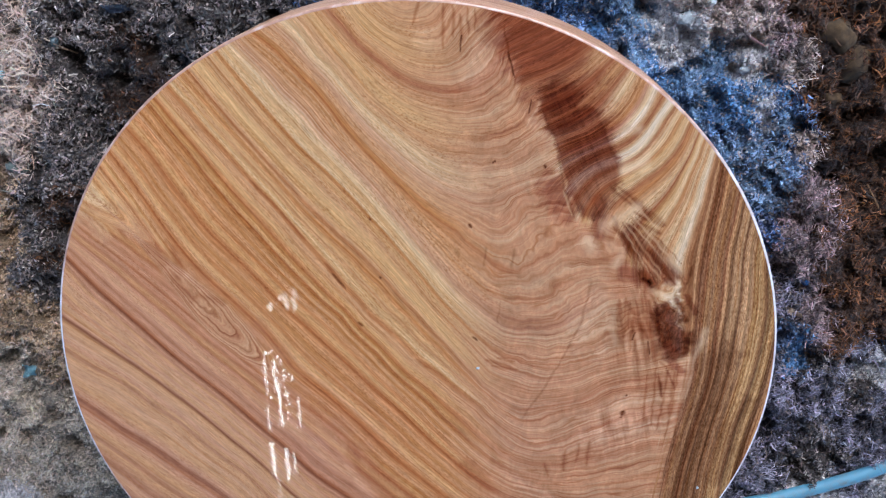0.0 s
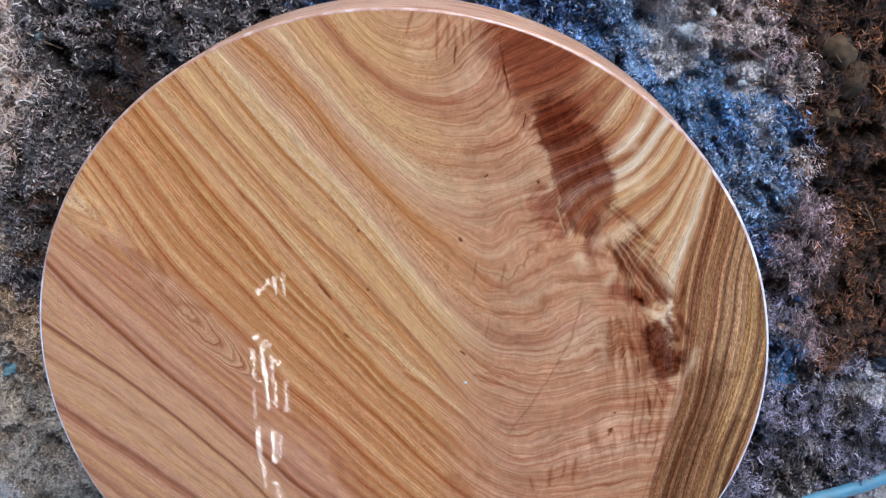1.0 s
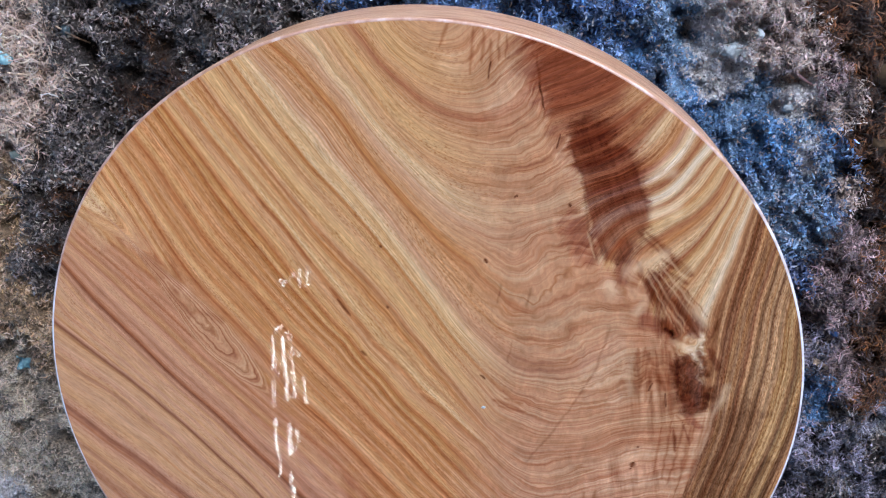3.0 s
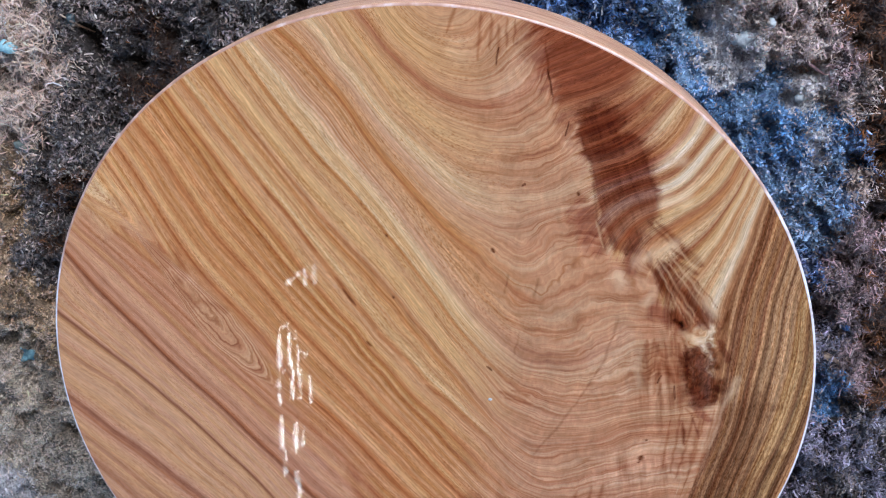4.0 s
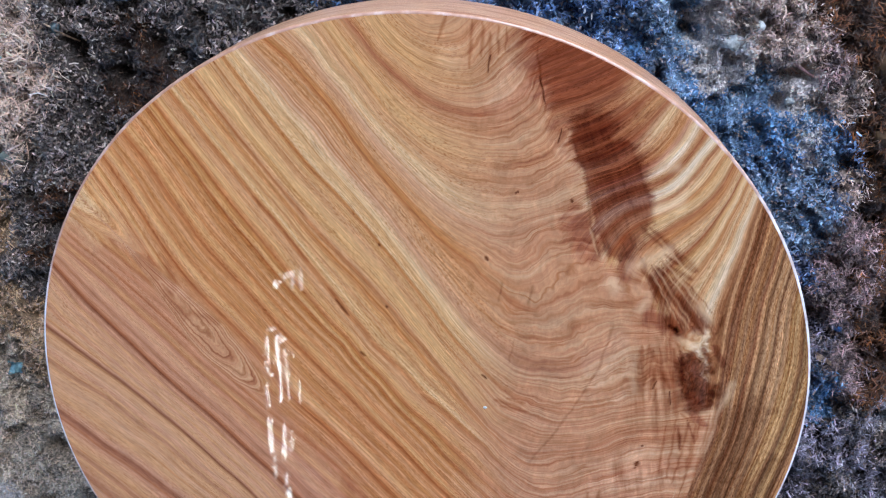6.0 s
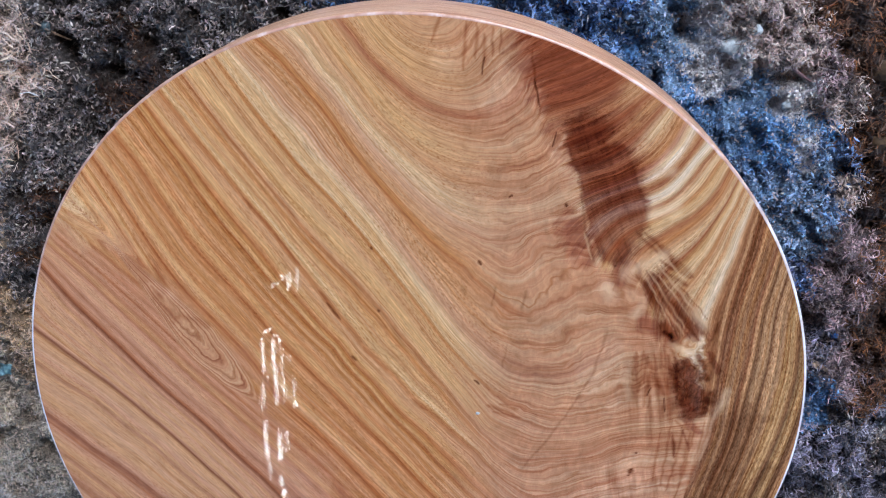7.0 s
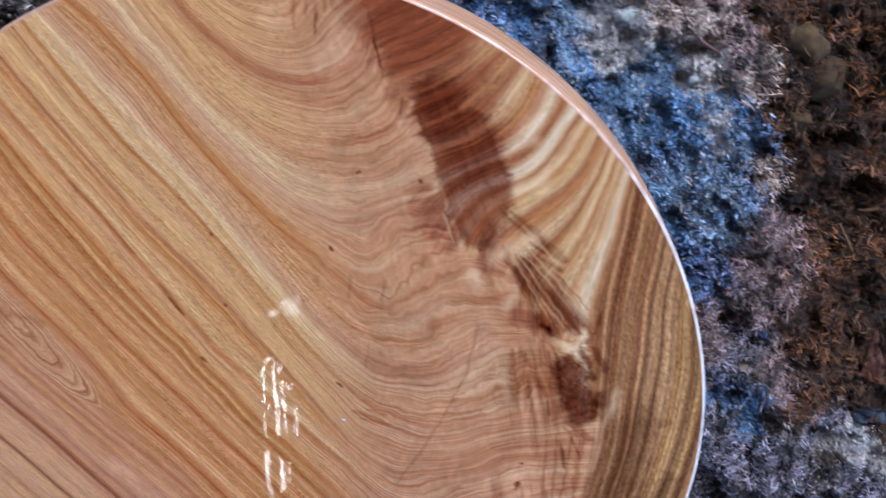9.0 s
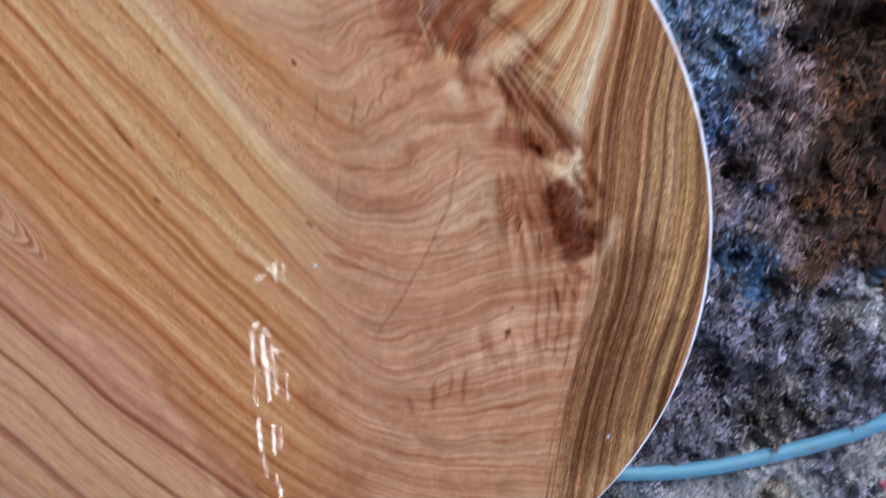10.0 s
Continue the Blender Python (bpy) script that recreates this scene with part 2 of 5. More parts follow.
stroke("pale", [(0.308, 0.131, 0.275, 0.034, 0.0103), (0.329, 0.099, 0.312, 0.017, 0.0085), (0.220, 0.388, 0.190, 0.434, 0.0113), (0.035, 0.545, 0.040, 0.534, 0.0132)])
stroke("pale", [(0.103, 0.480, 0.140, 0.505, 0.0113), (0.105, 0.515, 0.118, 0.535, 0.0085), (0.339, -0.131, 0.390, -0.103, 0.0423)])
stroke("pale", [(0.412, 0.097, 0.426, 0.089, 0.0038), (0.449, -0.032, 0.478, 0.054, 0.0113), (0.401, 0.145, 0.417, 0.118, 0.0066)])
stroke("fold", [(0.027, 0.596, 0.017, 0.562, 0.0018), (0.062, 0.594, 0.060, 0.527, 0.0022), (0.085, 0.578, 0.089, 0.538, 0.0022), (0.107, 0.586, 0.107, 0.553, 0.0014)])
stroke("crack", [(-0.127, 0.171, -0.106, 0.144, 0.0020), (-0.088, 0.084, -0.080, 0.075, 0.0018), (0.101, 0.057, 0.108, 0.048, 0.0018)])
stroke("crack", [(0.096, 0.257, 0.101, 0.248, 0.0026), (-0.062, 0.265, -0.058, 0.263, 0.0022), (0.357, -0.083, 0.354, -0.094, 0.0034), (0.353, -0.096, 0.354, -0.098, 0.0024)])
stroke("crack", [(0.359, -0.052, 0.362, -0.053, 0.0024), (0.211, 0.352, 0.213, 0.347, 0.0022), (0.133, 0.356, 0.135, 0.355, 0.0022), (-0.049, 0.166, -0.048, 0.161, 0.002)])
stroke("crack", [(0.364, 0.053, 0.367, 0.068, 0.0012)])
stroke("crack", [(0.389, 0.050, 0.393, 0.025, 0.0012), (0.380, 0.161, 0.386, 0.152, 0.0020)])
# folds across the rings
stroke("fold", [(-0.245, 0.330, -0.203, 0.278, 0.0016), (-0.203, 0.278, -0.165, 0.228, 0.0022), (-0.139, 0.191, -0.120, 0.163, 0.0018), (-0.073, 0.101, -0.033, 0.061, 0.0016), (0.007, 0.014, 0.030, -0.006, 0.0016)])
stroke("fold", [(0.225, -0.190, 0.233, -0.221, 0.0022), (0.261, -0.164, 0.259, -0.208, 0.0026), (0.303, -0.146, 0.298, -0.198, 0.0026), (0.285, -0.150, 0.280, -0.190, 0.0020)])
stroke("fold", [(0.322, 0.252, 0.368, 0.192, 0.0030), (0.338, 0.125, 0.347, 0.070, 0.0030), (0.356, 0.120, 0.354, 0.070, 0.0026), (0.376, 0.140, 0.394, 0.060, 0.0030)])
stroke("fold", [(0.148, 0.559, 0.158, 0.510, 0.0018), (0.075, 0.590, 0.076, 0.545, 0.0022), (0.095, 0.588, 0.097, 0.548, 0.0018), (0.410, -0.010, 0.420, -0.060, 0.0024)])
stroke("crease", [(0.291, 0.154, 0.278, 0.084, 0.0019), (0.278, 0.084, 0.251, 0.019, 0.0019), (0.251, 0.019, 0.221, -0.040, 0.0019), (0.221, -0.040, 0.186, -0.098, 0.0019)])
stroke("crease", [(0.231, 0.372, 0.244, 0.313, 0.0019), (0.244, 0.313, 0.261, 0.266, 0.0019), (0.123, 0.214, 0.120, 0.186, 0.0014), (0.162, 0.185, 0.168, 0.213, 0.0019)])
stroke("crease", [(0.146, 0.121, 0.141, 0.081, 0.0014)])
# dark streaks that follow the rings
stroke("fold", [(0.122, 0.013, 0.168, 0.000, 0.0034), (0.132, 0.004, 0.178, -0.006, 0.0030), (0.140, 0.018, 0.172, 0.010, 0.0022)])
stroke("pale", [(-0.486, 0.362, -0.406, 0.222, 0.0120), (-0.512, 0.296, -0.406, 0.222, 0.0100), (-0.468, 0.312, -0.434, 0.250, 0.0200)])
stroke("pale", [(-0.395, 0.179, -0.361, 0.168, 0.0085), (-0.074, 0.100, 0.021, 0.008, 0.0045)])
stroke("brown", [(0.411, 0.107, 0.442, 0.045, 0.0141), (0.380, 0.171, 0.389, 0.151, 0.0122), (0.445, 0.130, 0.462, 0.102, 0.0056)])
stroke("ray", [(0.329, 0.250, 0.362, 0.202, 0.0034), (0.362, 0.202, 0.381, 0.157, 0.0024), (0.341, 0.258, 0.381, 0.218, 0.0042), (0.381, 0.218, 0.442, 0.152, 0.0042), (0.335, 0.259, 0.377, 0.195, 0.0021)])
stroke("ray", [(0.316, 0.315, 0.348, 0.285, 0.0030), (0.369, 0.255, 0.395, 0.239, 0.0038), (0.351, 0.277, 0.374, 0.262, 0.0028), (0.379, 0.274, 0.401, 0.252, 0.0038)])
stroke("ray", [(0.393, 0.224, 0.425, 0.185, 0.0028), (0.350, 0.268, 0.403, 0.211, 0.0021), (0.403, 0.211, 0.436, 0.167, 0.0021), (0.442, 0.152, 0.452, 0.187, 0.0028), (0.432, 0.138, 0.442, 0.152, 0.0028)])
stroke("ray", [(0.422, 0.002, 0.442, -0.043, 0.0015), (0.410, -0.015, 0.420, -0.056, 0.0021)])
stroke("glow", [(0.310, 0.250, 0.342, 0.272, 0.0103), (0.342, 0.272, 0.357, 0.282, 0.0056), (0.389, 0.142, 0.414, 0.127, 0.0047), (0.280, 0.227, 0.288, 0.214, 0.0085), (0.338, 0.205, 0.324, 0.190, 0.0066)])
stroke("glow", [(0.409, 0.197, 0.427, 0.171, 0.0056), (0.330, 0.404, 0.350, 0.410, 0.0060), (0.338, 0.345, 0.364, 0.353, 0.0080), (0.334, 0.050, 0.334, 0.090, 0.0047)])
stroke("fold", [(0.356, 0.225, 0.429, 0.159, 0.0085), (0.364, 0.170, 0.401, 0.145, 0.0132), (0.350, 0.121, 0.389, 0.055, 0.0050), (0.383, 0.124, 0.413, 0.048, 0.0050)])
stroke("fold", [(0.349, 0.128, 0.350, 0.056, 0.0033), (0.365, 0.122, 0.372, 0.089, 0.0021), (0.371, 0.137, 0.393, 0.056, 0.0026), (0.369, 0.053, 0.367, 0.031, 0.0023), (0.388, 0.134, 0.407, 0.087, 0.0026), (0.339, 0.118, 0.341, 0.091, 0.0021)])
stroke("dusky", [(-0.113, -0.176, -0.083, -0.235, 0.0103), (-0.082, -0.226, -0.018, -0.307, 0.0263), (-0.017, -0.293, 0.059, -0.366, 0.0395), (0.045, -0.337, 0.141, -0.352, 0.0320), (0.085, -0.195, 0.130, -0.247, 0.0132)])
stroke("dusky", [(-0.419, 0.215, -0.359, 0.129, 0.0094), (-0.359, 0.129, -0.310, 0.118, 0.0066), (-0.369, 0.172, -0.391, 0.226, 0.0056)])
stroke("pale", [(-0.230, -0.105, -0.149, -0.157, 0.0113), (-0.149, -0.157, -0.122, -0.196, 0.0094), (-0.122, -0.196, -0.047, -0.358, 0.0085), (0.065, -0.143, 0.147, -0.210, 0.0075), (0.147, -0.210, 0.235, -0.265, 0.0085)])
stroke("ray", [(0.332, 0.252, 0.397, 0.152, 0.0014), (0.336, 0.255, 0.414, 0.152, 0.0016), (0.347, 0.260, 0.432, 0.171, 0.0014), (0.355, 0.268, 0.435, 0.186, 0.0013), (0.324, 0.249, 0.375, 0.154, 0.0012), (0.373, 0.217, 0.427, 0.149, 0.0015)])
stroke("heart", [(0.275, 0.420, 0.308, 0.345, 0.0230), (0.308, 0.345, 0.298, 0.310, 0.0210), (0.264, 0.315, 0.281, 0.281, 0.0188), (0.291, 0.317, 0.300, 0.296, 0.0113)])
stroke("smoky", [(0.512, 0.020, 0.490, -0.170, 0.0300), (0.490, -0.170, 0.480, -0.270, 0.0340), (0.538, -0.110, 0.520, -0.220, 0.0230), (0.560, -0.060, 0.545, -0.130, 0.0100)])
stroke("knot", [(0.400, 0.106, 0.418, 0.056, 0.0047), (0.412, 0.111, 0.448, 0.061, 0.0075), (0.430, 0.124, 0.449, 0.089, 0.0052), (0.427, 0.047, 0.457, 0.062, 0.0085), (0.432, 0.035, 0.449, 0.035, 0.0047), (0.384, 0.160, 0.388, 0.151, 0.0038)])
stroke("rim", [(0.388, 0.147, 0.407, 0.126, 0.0019), (0.407, 0.126, 0.418, 0.138, 0.0019), (0.418, 0.138, 0.432, 0.109, 0.0016)])
stroke("fold", [(0.446, -0.134, 0.457, 0.016, 0.0023), (0.431, -0.136, 0.444, 0.003, 0.0019), (0.416, -0.122, 0.428, 0.011, 0.0019), (0.405, -0.114, 0.406, 0.011, 0.0017), (0.453, -0.077, 0.466, 0.035, 0.0024), (0.392, -0.105, 0.392, -0.011, 0.0017)])
stroke("knot", [(0.421, 0.096, 0.445, 0.063, 0.0094)])
stroke("crack", [(0.155, 0.522, 0.165, 0.485, 0.0013), (0.190, 0.451, 0.187, 0.430, 0.0011), (0.136, 0.359, 0.138, 0.357, 0.0019), (0.088, 0.548, 0.085, 0.522, 0.0013)])
stroke("knot", [(0.410, 0.097, 0.441, 0.093, 0.0113), (0.427, 0.059, 0.449, 0.055, 0.0141), (0.423, 0.081, 0.439, 0.074, 0.0113)])
stroke("dusky", [(0.344, 0.136, 0.388, 0.131, 0.0132), (0.362, 0.117, 0.406, 0.047, 0.0188), (0.324, 0.171, 0.387, 0.168, 0.0132), (0.378, 0.172, 0.410, 0.140, 0.0132)])
stroke("brown", [(0.404, 0.106, 0.427, 0.037, 0.0103), (0.427, 0.037, 0.450, 0.029, 0.0085), (0.434, 0.014, 0.450, -0.010, 0.0056)])

# broad brown rays that open from the heart to the knot, and the pale wood beside them
stroke("ray", [(0.318, 0.270, 0.376, 0.162, 0.0050), (0.340, 0.256, 0.420, 0.158, 0.0060), (0.350, 0.266, 0.440, 0.161, 0.0045), (0.326, 0.316, 0.398, 0.250, 0.0050), (0.356, 0.284, 0.386, 0.258, 0.0050)])
stroke("pale", [(0.192, 0.460, 0.207, 0.422, 0.0060), (0.207, 0.422, 0.230, 0.376, 0.0085), (0.262, 0.262, 0.284, 0.218, 0.0065)])
stroke("rim", [(0.243, 0.311, 0.257, 0.269, 0.0013), (0.330, 0.256, 0.386, 0.166, 0.0010), (0.338, 0.258, 0.402, 0.170, 0.0016), (0.348, 0.258, 0.418, 0.176, 0.0011), (0.352, 0.266, 0.434, 0.176, 0.0018), (0.340, 0.300, 0.392, 0.246, 0.0012), (0.370, 0.200, 0.404, 0.158, 0.0014)])
stroke("glow", [(0.482, 0.070, 0.463, 0.012, 0.0045), (0.463, 0.012, 0.450, -0.060, 0.0045)])
stroke("pale", [(0.482, 0.067, 0.464, 0.017, 0.0120), (0.464, 0.017, 0.452, -0.046, 0.0100), (0.452, -0.046, 0.444, -0.100, 0.0080), (0.276, 0.107, 0.262, 0.087, 0.0120), (0.298, 0.137, 0.276, 0.107, 0.0100)])
stroke("knot", [(0.425, 0.090, 0.438, 0.034, 0.0150), (0.412, 0.075, 0.446, 0.060, 0.0130), (0.420, 0.045, 0.452, 0.050, 0.0120), (0.428, 0.024, 0.446, 0.024, 0.0085), (0.376, 0.164, 0.390, 0.145, 0.0034)])
stroke("brown", [(0.350, 0.236, 0.412, 0.164, 0.0150), (0.345, 0.180, 0.375, 0.165, 0.0150)])
stroke("brown", [(0.160, 0.545, 0.235, 0.535, 0.0260), (0.180, 0.500, 0.250, 0.508, 0.0260)])
stroke("fold", [(0.340, 0.122, 0.337, 0.084, 0.0040), (0.363, 0.105, 0.360, 0.032, 0.0036), (0.384, 0.107, 0.404, 0.004, 0.0036), (0.410, 0.011, 0.438, -0.006, 0.0020), (0.438, -0.006, 0.433, -0.090, 0.0024)])


def spread(field, x, y, stiff=4e-4):
    """A smooth sheet through the growth lines (a thin plate)."""
    p = np.array(field)
    kernel = lambda d2: 0.5 * d2 * np.log(d2 + 1e-12)  # noqa: E731
    n = len(p)
    a = np.zeros((n + 3, n + 3))
    a[:n, :n] = kernel((p[:, None, 0] - p[None, :, 0]) ** 2 + (p[:, None, 1] - p[None, :, 1]) ** 2) + stiff * np.eye(n)
    a[:n, n:] = np.c_[np.ones(n), p[:, :2]]
    a[n:, :n] = a[:n, n:].T
    w = np.linalg.solve(a, np.r_[p[:, 2], 0, 0, 0])
    out = np.empty(len(x))
    for s in range(0, len(x), 20000):
        u, v = x[s:s + 20000], y[s:s + 20000]
        k = kernel((u[:, None] - p[None, :, 0]) ** 2 + (v[:, None] - p[None, :, 1]) ** 2)
        out[s:s + 20000] = k @ w[:n] + w[n] + w[n + 1] * u + w[n + 2] * v
    return out


def beside(line, x, y):
    """Signed distance from a line of places, positive on its right."""
    best, sign = np.full(len(x), 9.0), np.ones(len(x))
    for (ax, ay), (bx, by) in zip(line, line[1:]):
        dx, dy = bx - ax, by - ay
        t = np.clip(((x - ax) * dx + (y - ay) * dy) / (dx * dx + dy * dy), 0, 1)
        d = np.hypot(x - ax - t * dx, y - ay - t * dy)
        side = np.sign((x - ax) * dy - (y - ay) * dx)
        near = d < best
        best, sign = np.where(near, d, best), np.where(near, side, sign)
    return best * sign


def strokes_at(kind, x, y, soft):
    out = np.zeros(len(x))
    for ax, ay, bx, by, r in STROKES[kind]:
        dx, dy = bx - ax, by - ay
        t = np.clip(((x - ax) * dx + (y - ay) * dy) / (dx * dx + dy * dy), 0, 1)
        d = np.hypot(x - ax - t * dx, y - ay - t * dy)
        if kind in ("crack", "fold", "ray", "rim"):
            r = r * (0.25 + 0.75 * np.sqrt(4 * t * (1 - t)))
        out = np.maximum(out, np.clip((r * (1 + soft) - d) / (r * 2 * soft), 0, 1))
    return out


TONES = {
    "pale": srgb(228, 204, 170), "cream": srgb(220, 184, 138), "straw": srgb(210, 164, 110), "tan": srgb(202, 152, 106),
    "pink": srgb(203, 155, 117), "rose": srgb(199, 147, 114), "gold": srgb(184, 126, 70), "amber": srgb(164, 100, 54),
    "brown": srgb(166, 104, 68), "umber": srgb(128, 76, 50), "dark": srgb(98, 60, 42), "olive": srgb(180, 138, 100),
    "rosewood": srgb(176, 119, 88), "khaki": srgb(188, 147, 102), "drab": srgb(150, 108, 78), "moss": srgb(108, 73, 50), "honey": srgb(194, 134, 84), "mauve": srgb(174, 121, 92), "heart": srgb(104, 58, 40), "coffee": srgb(78, 46, 36),
}


def bands(text):
    """Depth and tone, such as "0 tan 12 gold"; as stops of a ramp from -150 to 600 mm."""
    words = text.split()
    return [((float(p) + 150) / 750, TONES[t]) for p, t in zip(words[::2], words[1::2])]


MAIN_BANDS = bands("-120 tan -60 straw -25 tan -10 brown 4 tan 28 straw 48 tan 70 cream 92 pink 108 tan 114 tan 118 honey 122 gold 125 amber 128 honey 133 tan"
                   " 144 tan 160 pink 176 cream 188 straw 196 cream 200 gold 204 honey 208 straw 222 tan 238 straw 252 straw 262 tan 267 amber 271 tan 277 gold 281 honey 288 straw 296 tan 301 straw 306 cream 311 straw 314 honey 317 amber 320 honey"
                   " 325 tan 333 tan 344 straw 352 honey 356 amber 360 gold 367 straw 372 amber 377 gold 384 tan 390 gold 395 tan 404 honey 412 straw"
                   " 419 honey 424 amber 428 honey 438 tan 446 gold 452 tan 458 honey 468 straw 474 tan 481 honey 486 amber 490 honey 500 tan"
                   " 506 gold 510 straw 517 honey 522 amber 526 tan 534 straw 541 honey 546 tan 553 honey 559 tan 566 amber 568 amber 571 straw 574 tan 577 straw 581 honey 584 straw 590 cream")
FAN_BANDS = bands("-20 khaki -4 drab 2 moss 5 khaki 14 khaki 18 moss 21 drab 25 khaki 38 khaki 42 drab 46 olive 54 olive 58 drab 61 olive 69 olive 75 drab 80 tan 84 umber 88 drab 94 olive 99 drab 104 tan 109 umber 114 drab 118 umber 123 tan 127 umber 130 tan 133 brown 135 cream"
                  " 138 pale 146 cream 151 honey 156 cream 164 tan 168 honey 173 cream 182 straw 187 brown 192 cream 200 tan 206 honey 212 brown 218 cream 228 straw 234 honey 240 cream 250 tan 255 brown 261 cream 268 pale 276 pale 284 tan"
                  " 291 brown 303 tan 314 pale 322 cream 330 rose 338 honey 352 tan 366 cream 380 brown 394 tan 410 brown 430 tan 460 brown")
SIDE_BANDS = bands("-130 rosewood -122 rose -116 rosewood -108 tan -102 brown -97 rose -88 rosewood -80 rose -74 brown -70 rose -62 rosewood -55 tan -48 rosewood -43 rose -34 pink -26 rose -18 mauve -10 rose -4 brown -1 umber 1 umber 5 rose 9 mauve 14 tan 18 rose 23 pink 29 pink 34 tan 38 rose 44 pink 50 tan 54 rose"
                   " 57 umber 59 umber 63 tan 80 pink 86 rose 93 tan 98 mauve 104 tan 120 pink 134 tan 146 rose 150 mauve 153 umber 156 mauve 160 brown 164 rose 182 tan 194 mauve 198 tan 218 mauve 230 pink 245 mauve 270 rose")


def wood_top():
    m = Nodes("oiled_crotch_wood")
    at = m.place()
    x, y, z = m.split(at)
    value = lambda key: m.attr(key).outputs["Fac"]  # noqa: E731
    feather = value("feather")
    sway = m.range(m.noise(at, 5, 2), 0.25, 0.75, -1.2, 1.2)
    shiver = m.range(m.noise(at, 60, 2), 0.25, 0.75, -0.2, 0.2)
    ripple = m.range(m.noise(at, 24, 2, 0.5), 0.25, 0.75, -2.9, 2.9)
    calm = m.math("ADD", sway, shiver)
    wave = m.math("ADD", m.math("MULTIPLY", ripple, feather), calm)

    def along(d, across, length):
        """Noise drawn out along the rings."""
        return m.vec(m.math("MULTIPLY", d, across), m.math("MULTIPLY", x, length), m.math("MULTIPLY", y, length))

    def layer(depth, stops, wave=calm, dense=1.0, deep=0.0, rough=None):
        d = m.math("ADD", depth, wave)
        much = 1.0 if rough is None else m.range(d, *rough)
        colour = m.ramp(m.math("DIVIDE", m.math("ADD", d, 150), 750), stops)
        streak = m.noise(along(d, 0.15 * dense, 2.2), 1.0, 5, 0.68)
        thin = m.noise(along(d, 0.55, 3.0), 1.0, 4, 0.7)
        pores = m.noise(along(d, 1.0, 70), 1.0, 3)
        fleck = m.noise(along(d, 0.5, 30), 1.0, 2)
        strand = m.noise(along(d, 0.4 * dense, 3.0), 1.0, 2, 0.6)
        patch = m.math("MULTIPLY", much, m.range(m.noise(along(d, 0.012, 4), 1.0, 2), 0.4, 0.62, 0.5 + 0.4 * deep, 1.0))
        thin = m.math("ADD", m.math("MULTIPLY", m.math("SUBTRACT", thin, 0.5), patch), 0.5)
        strand = m.math("ADD", m.math("MULTIPLY", m.math("SUBTRACT", strand, 0.5), patch), 0.5)
        dash = m.noise(along(d, 0.38, 95), 1.0, 2)
        colour = m.mix(m.range(strand, 0.47 + 0.05 * deep, 0.36), colour, m.mix(1.0, colour, (0.84 - 0.22 * deep, 0.73 - 0.28 * deep, 0.58 - 0.24 * deep), "MULTIPLY"))
        colour = m.tone(colour, m.range(strand, 0.54, 0.68, 1.0, 1.16))
        streak = m.math("ADD", m.math("MULTIPLY", m.math("SUBTRACT", streak, 0.5), m.math("ADD", m.math("MULTIPLY", much, 0.5), 0.5)), 0.5)
        colour = m.mix(m.range(streak, 0.50, 0.36), colour, m.mix(1.0, colour, (0.86, 0.76, 0.63), "MULTIPLY"))
        colour = m.mix(m.range(streak, 0.54, 0.70), colour, m.mix(1.0, colour, (1.08, 1.11, 1.13), "MULTIPLY"))
        colour = m.mix(m.range(thin, 0.52, 0.34), colour, m.mix(1.0, colour, (0.82 - 0.22 * deep, 0.73 - 0.3 * deep, 0.62 - 0.3 * deep), "MULTIPLY"))
        colour = m.tone(colour, m.range(thin, 0.5, 0.72, 1.0, 1.14))
        colour = m.tone(colour, m.range(fleck, 0.3, 0.7, 0.82, 1.14))
        dash = m.math("ADD", m.math("MULTIPLY", m.math("SUBTRACT", dash, 0.5), much), 0.5)
        colour = m.tone(colour, m.range(dash, 0.3, 0.7, 0.88 - 0.1 * deep, 1.10 + 0.1 * deep))
        colour = m.mix(m.range(pores, 0.52, 0.68), colour, m.mix(1.0, colour, (0.86, 0.78, 0.68), "MULTIPLY"))
        speck = m.noise(along(d, 1.0, 210), 1.0, 2)
        rows = m.math("MULTIPLY", much, m.range(m.noise(along(d, 0.06, 2), 1.0, 3, 0.6), 0.44, 0.6, 0.15, 1.7))
        colour = m.mix(m.math("MULTIPLY", rows, m.range(speck, 0.55, 0.66), clamp=True), colour, m.mix(1.0, colour, (0.68, 0.53, 0.38), "MULTIPLY"))
        colour = m.tone(colour, m.range(m.math("MULTIPLY", m.math("SUBTRACT", 0.5, speck), much), 0.08, 0.2, 1.0, 1.16))
        return colour, d, thin

    main, d_main, thin = layer(value("main"), MAIN_BANDS, wave)
    fan, d_fan, _ = layer(value("fan"), FAN_BANDS, m.math("ADD", m.math("MULTIPLY", sway, 0.25), m.math("MULTIPLY", value("curl"), m.range(m.noise(at, 58, 2, 0.5), 0.25, 0.75, -11, 11))), 1.4, 0.4, (118, 136, 1.0, 0.75))
    side, d_side, _ = layer(value("side"), SIDE_BANDS, rough=(0, 1, 0.4, 0.4))
    side = m.mix(m.range(value("split_side"), 0.02, 0.20, 1.0, 0.0), side, m.mix(1.0, side, (1.02, 0.97, 0.86), "MULTIPLY"))
    main = m.mix(m.range(d_main, 250, 400), main, m.mix(1.0, main, (1.02, 0.98, 0.94), "MULTIPLY"))
    # the close-set streaks of the fan's outer side
    outer = m.range(d_fan, 112, 138, 1.0, 0.0)
    lines = m.noise(along(d_fan, 0.17, 0.9), 1.0, 4, 0.75)
    grit = m.noise(along(d_fan, 0.9, 170), 1.0, 2)
    broad = m.noise(along(d_fan, 0.13, 1.2), 1.0, 2)
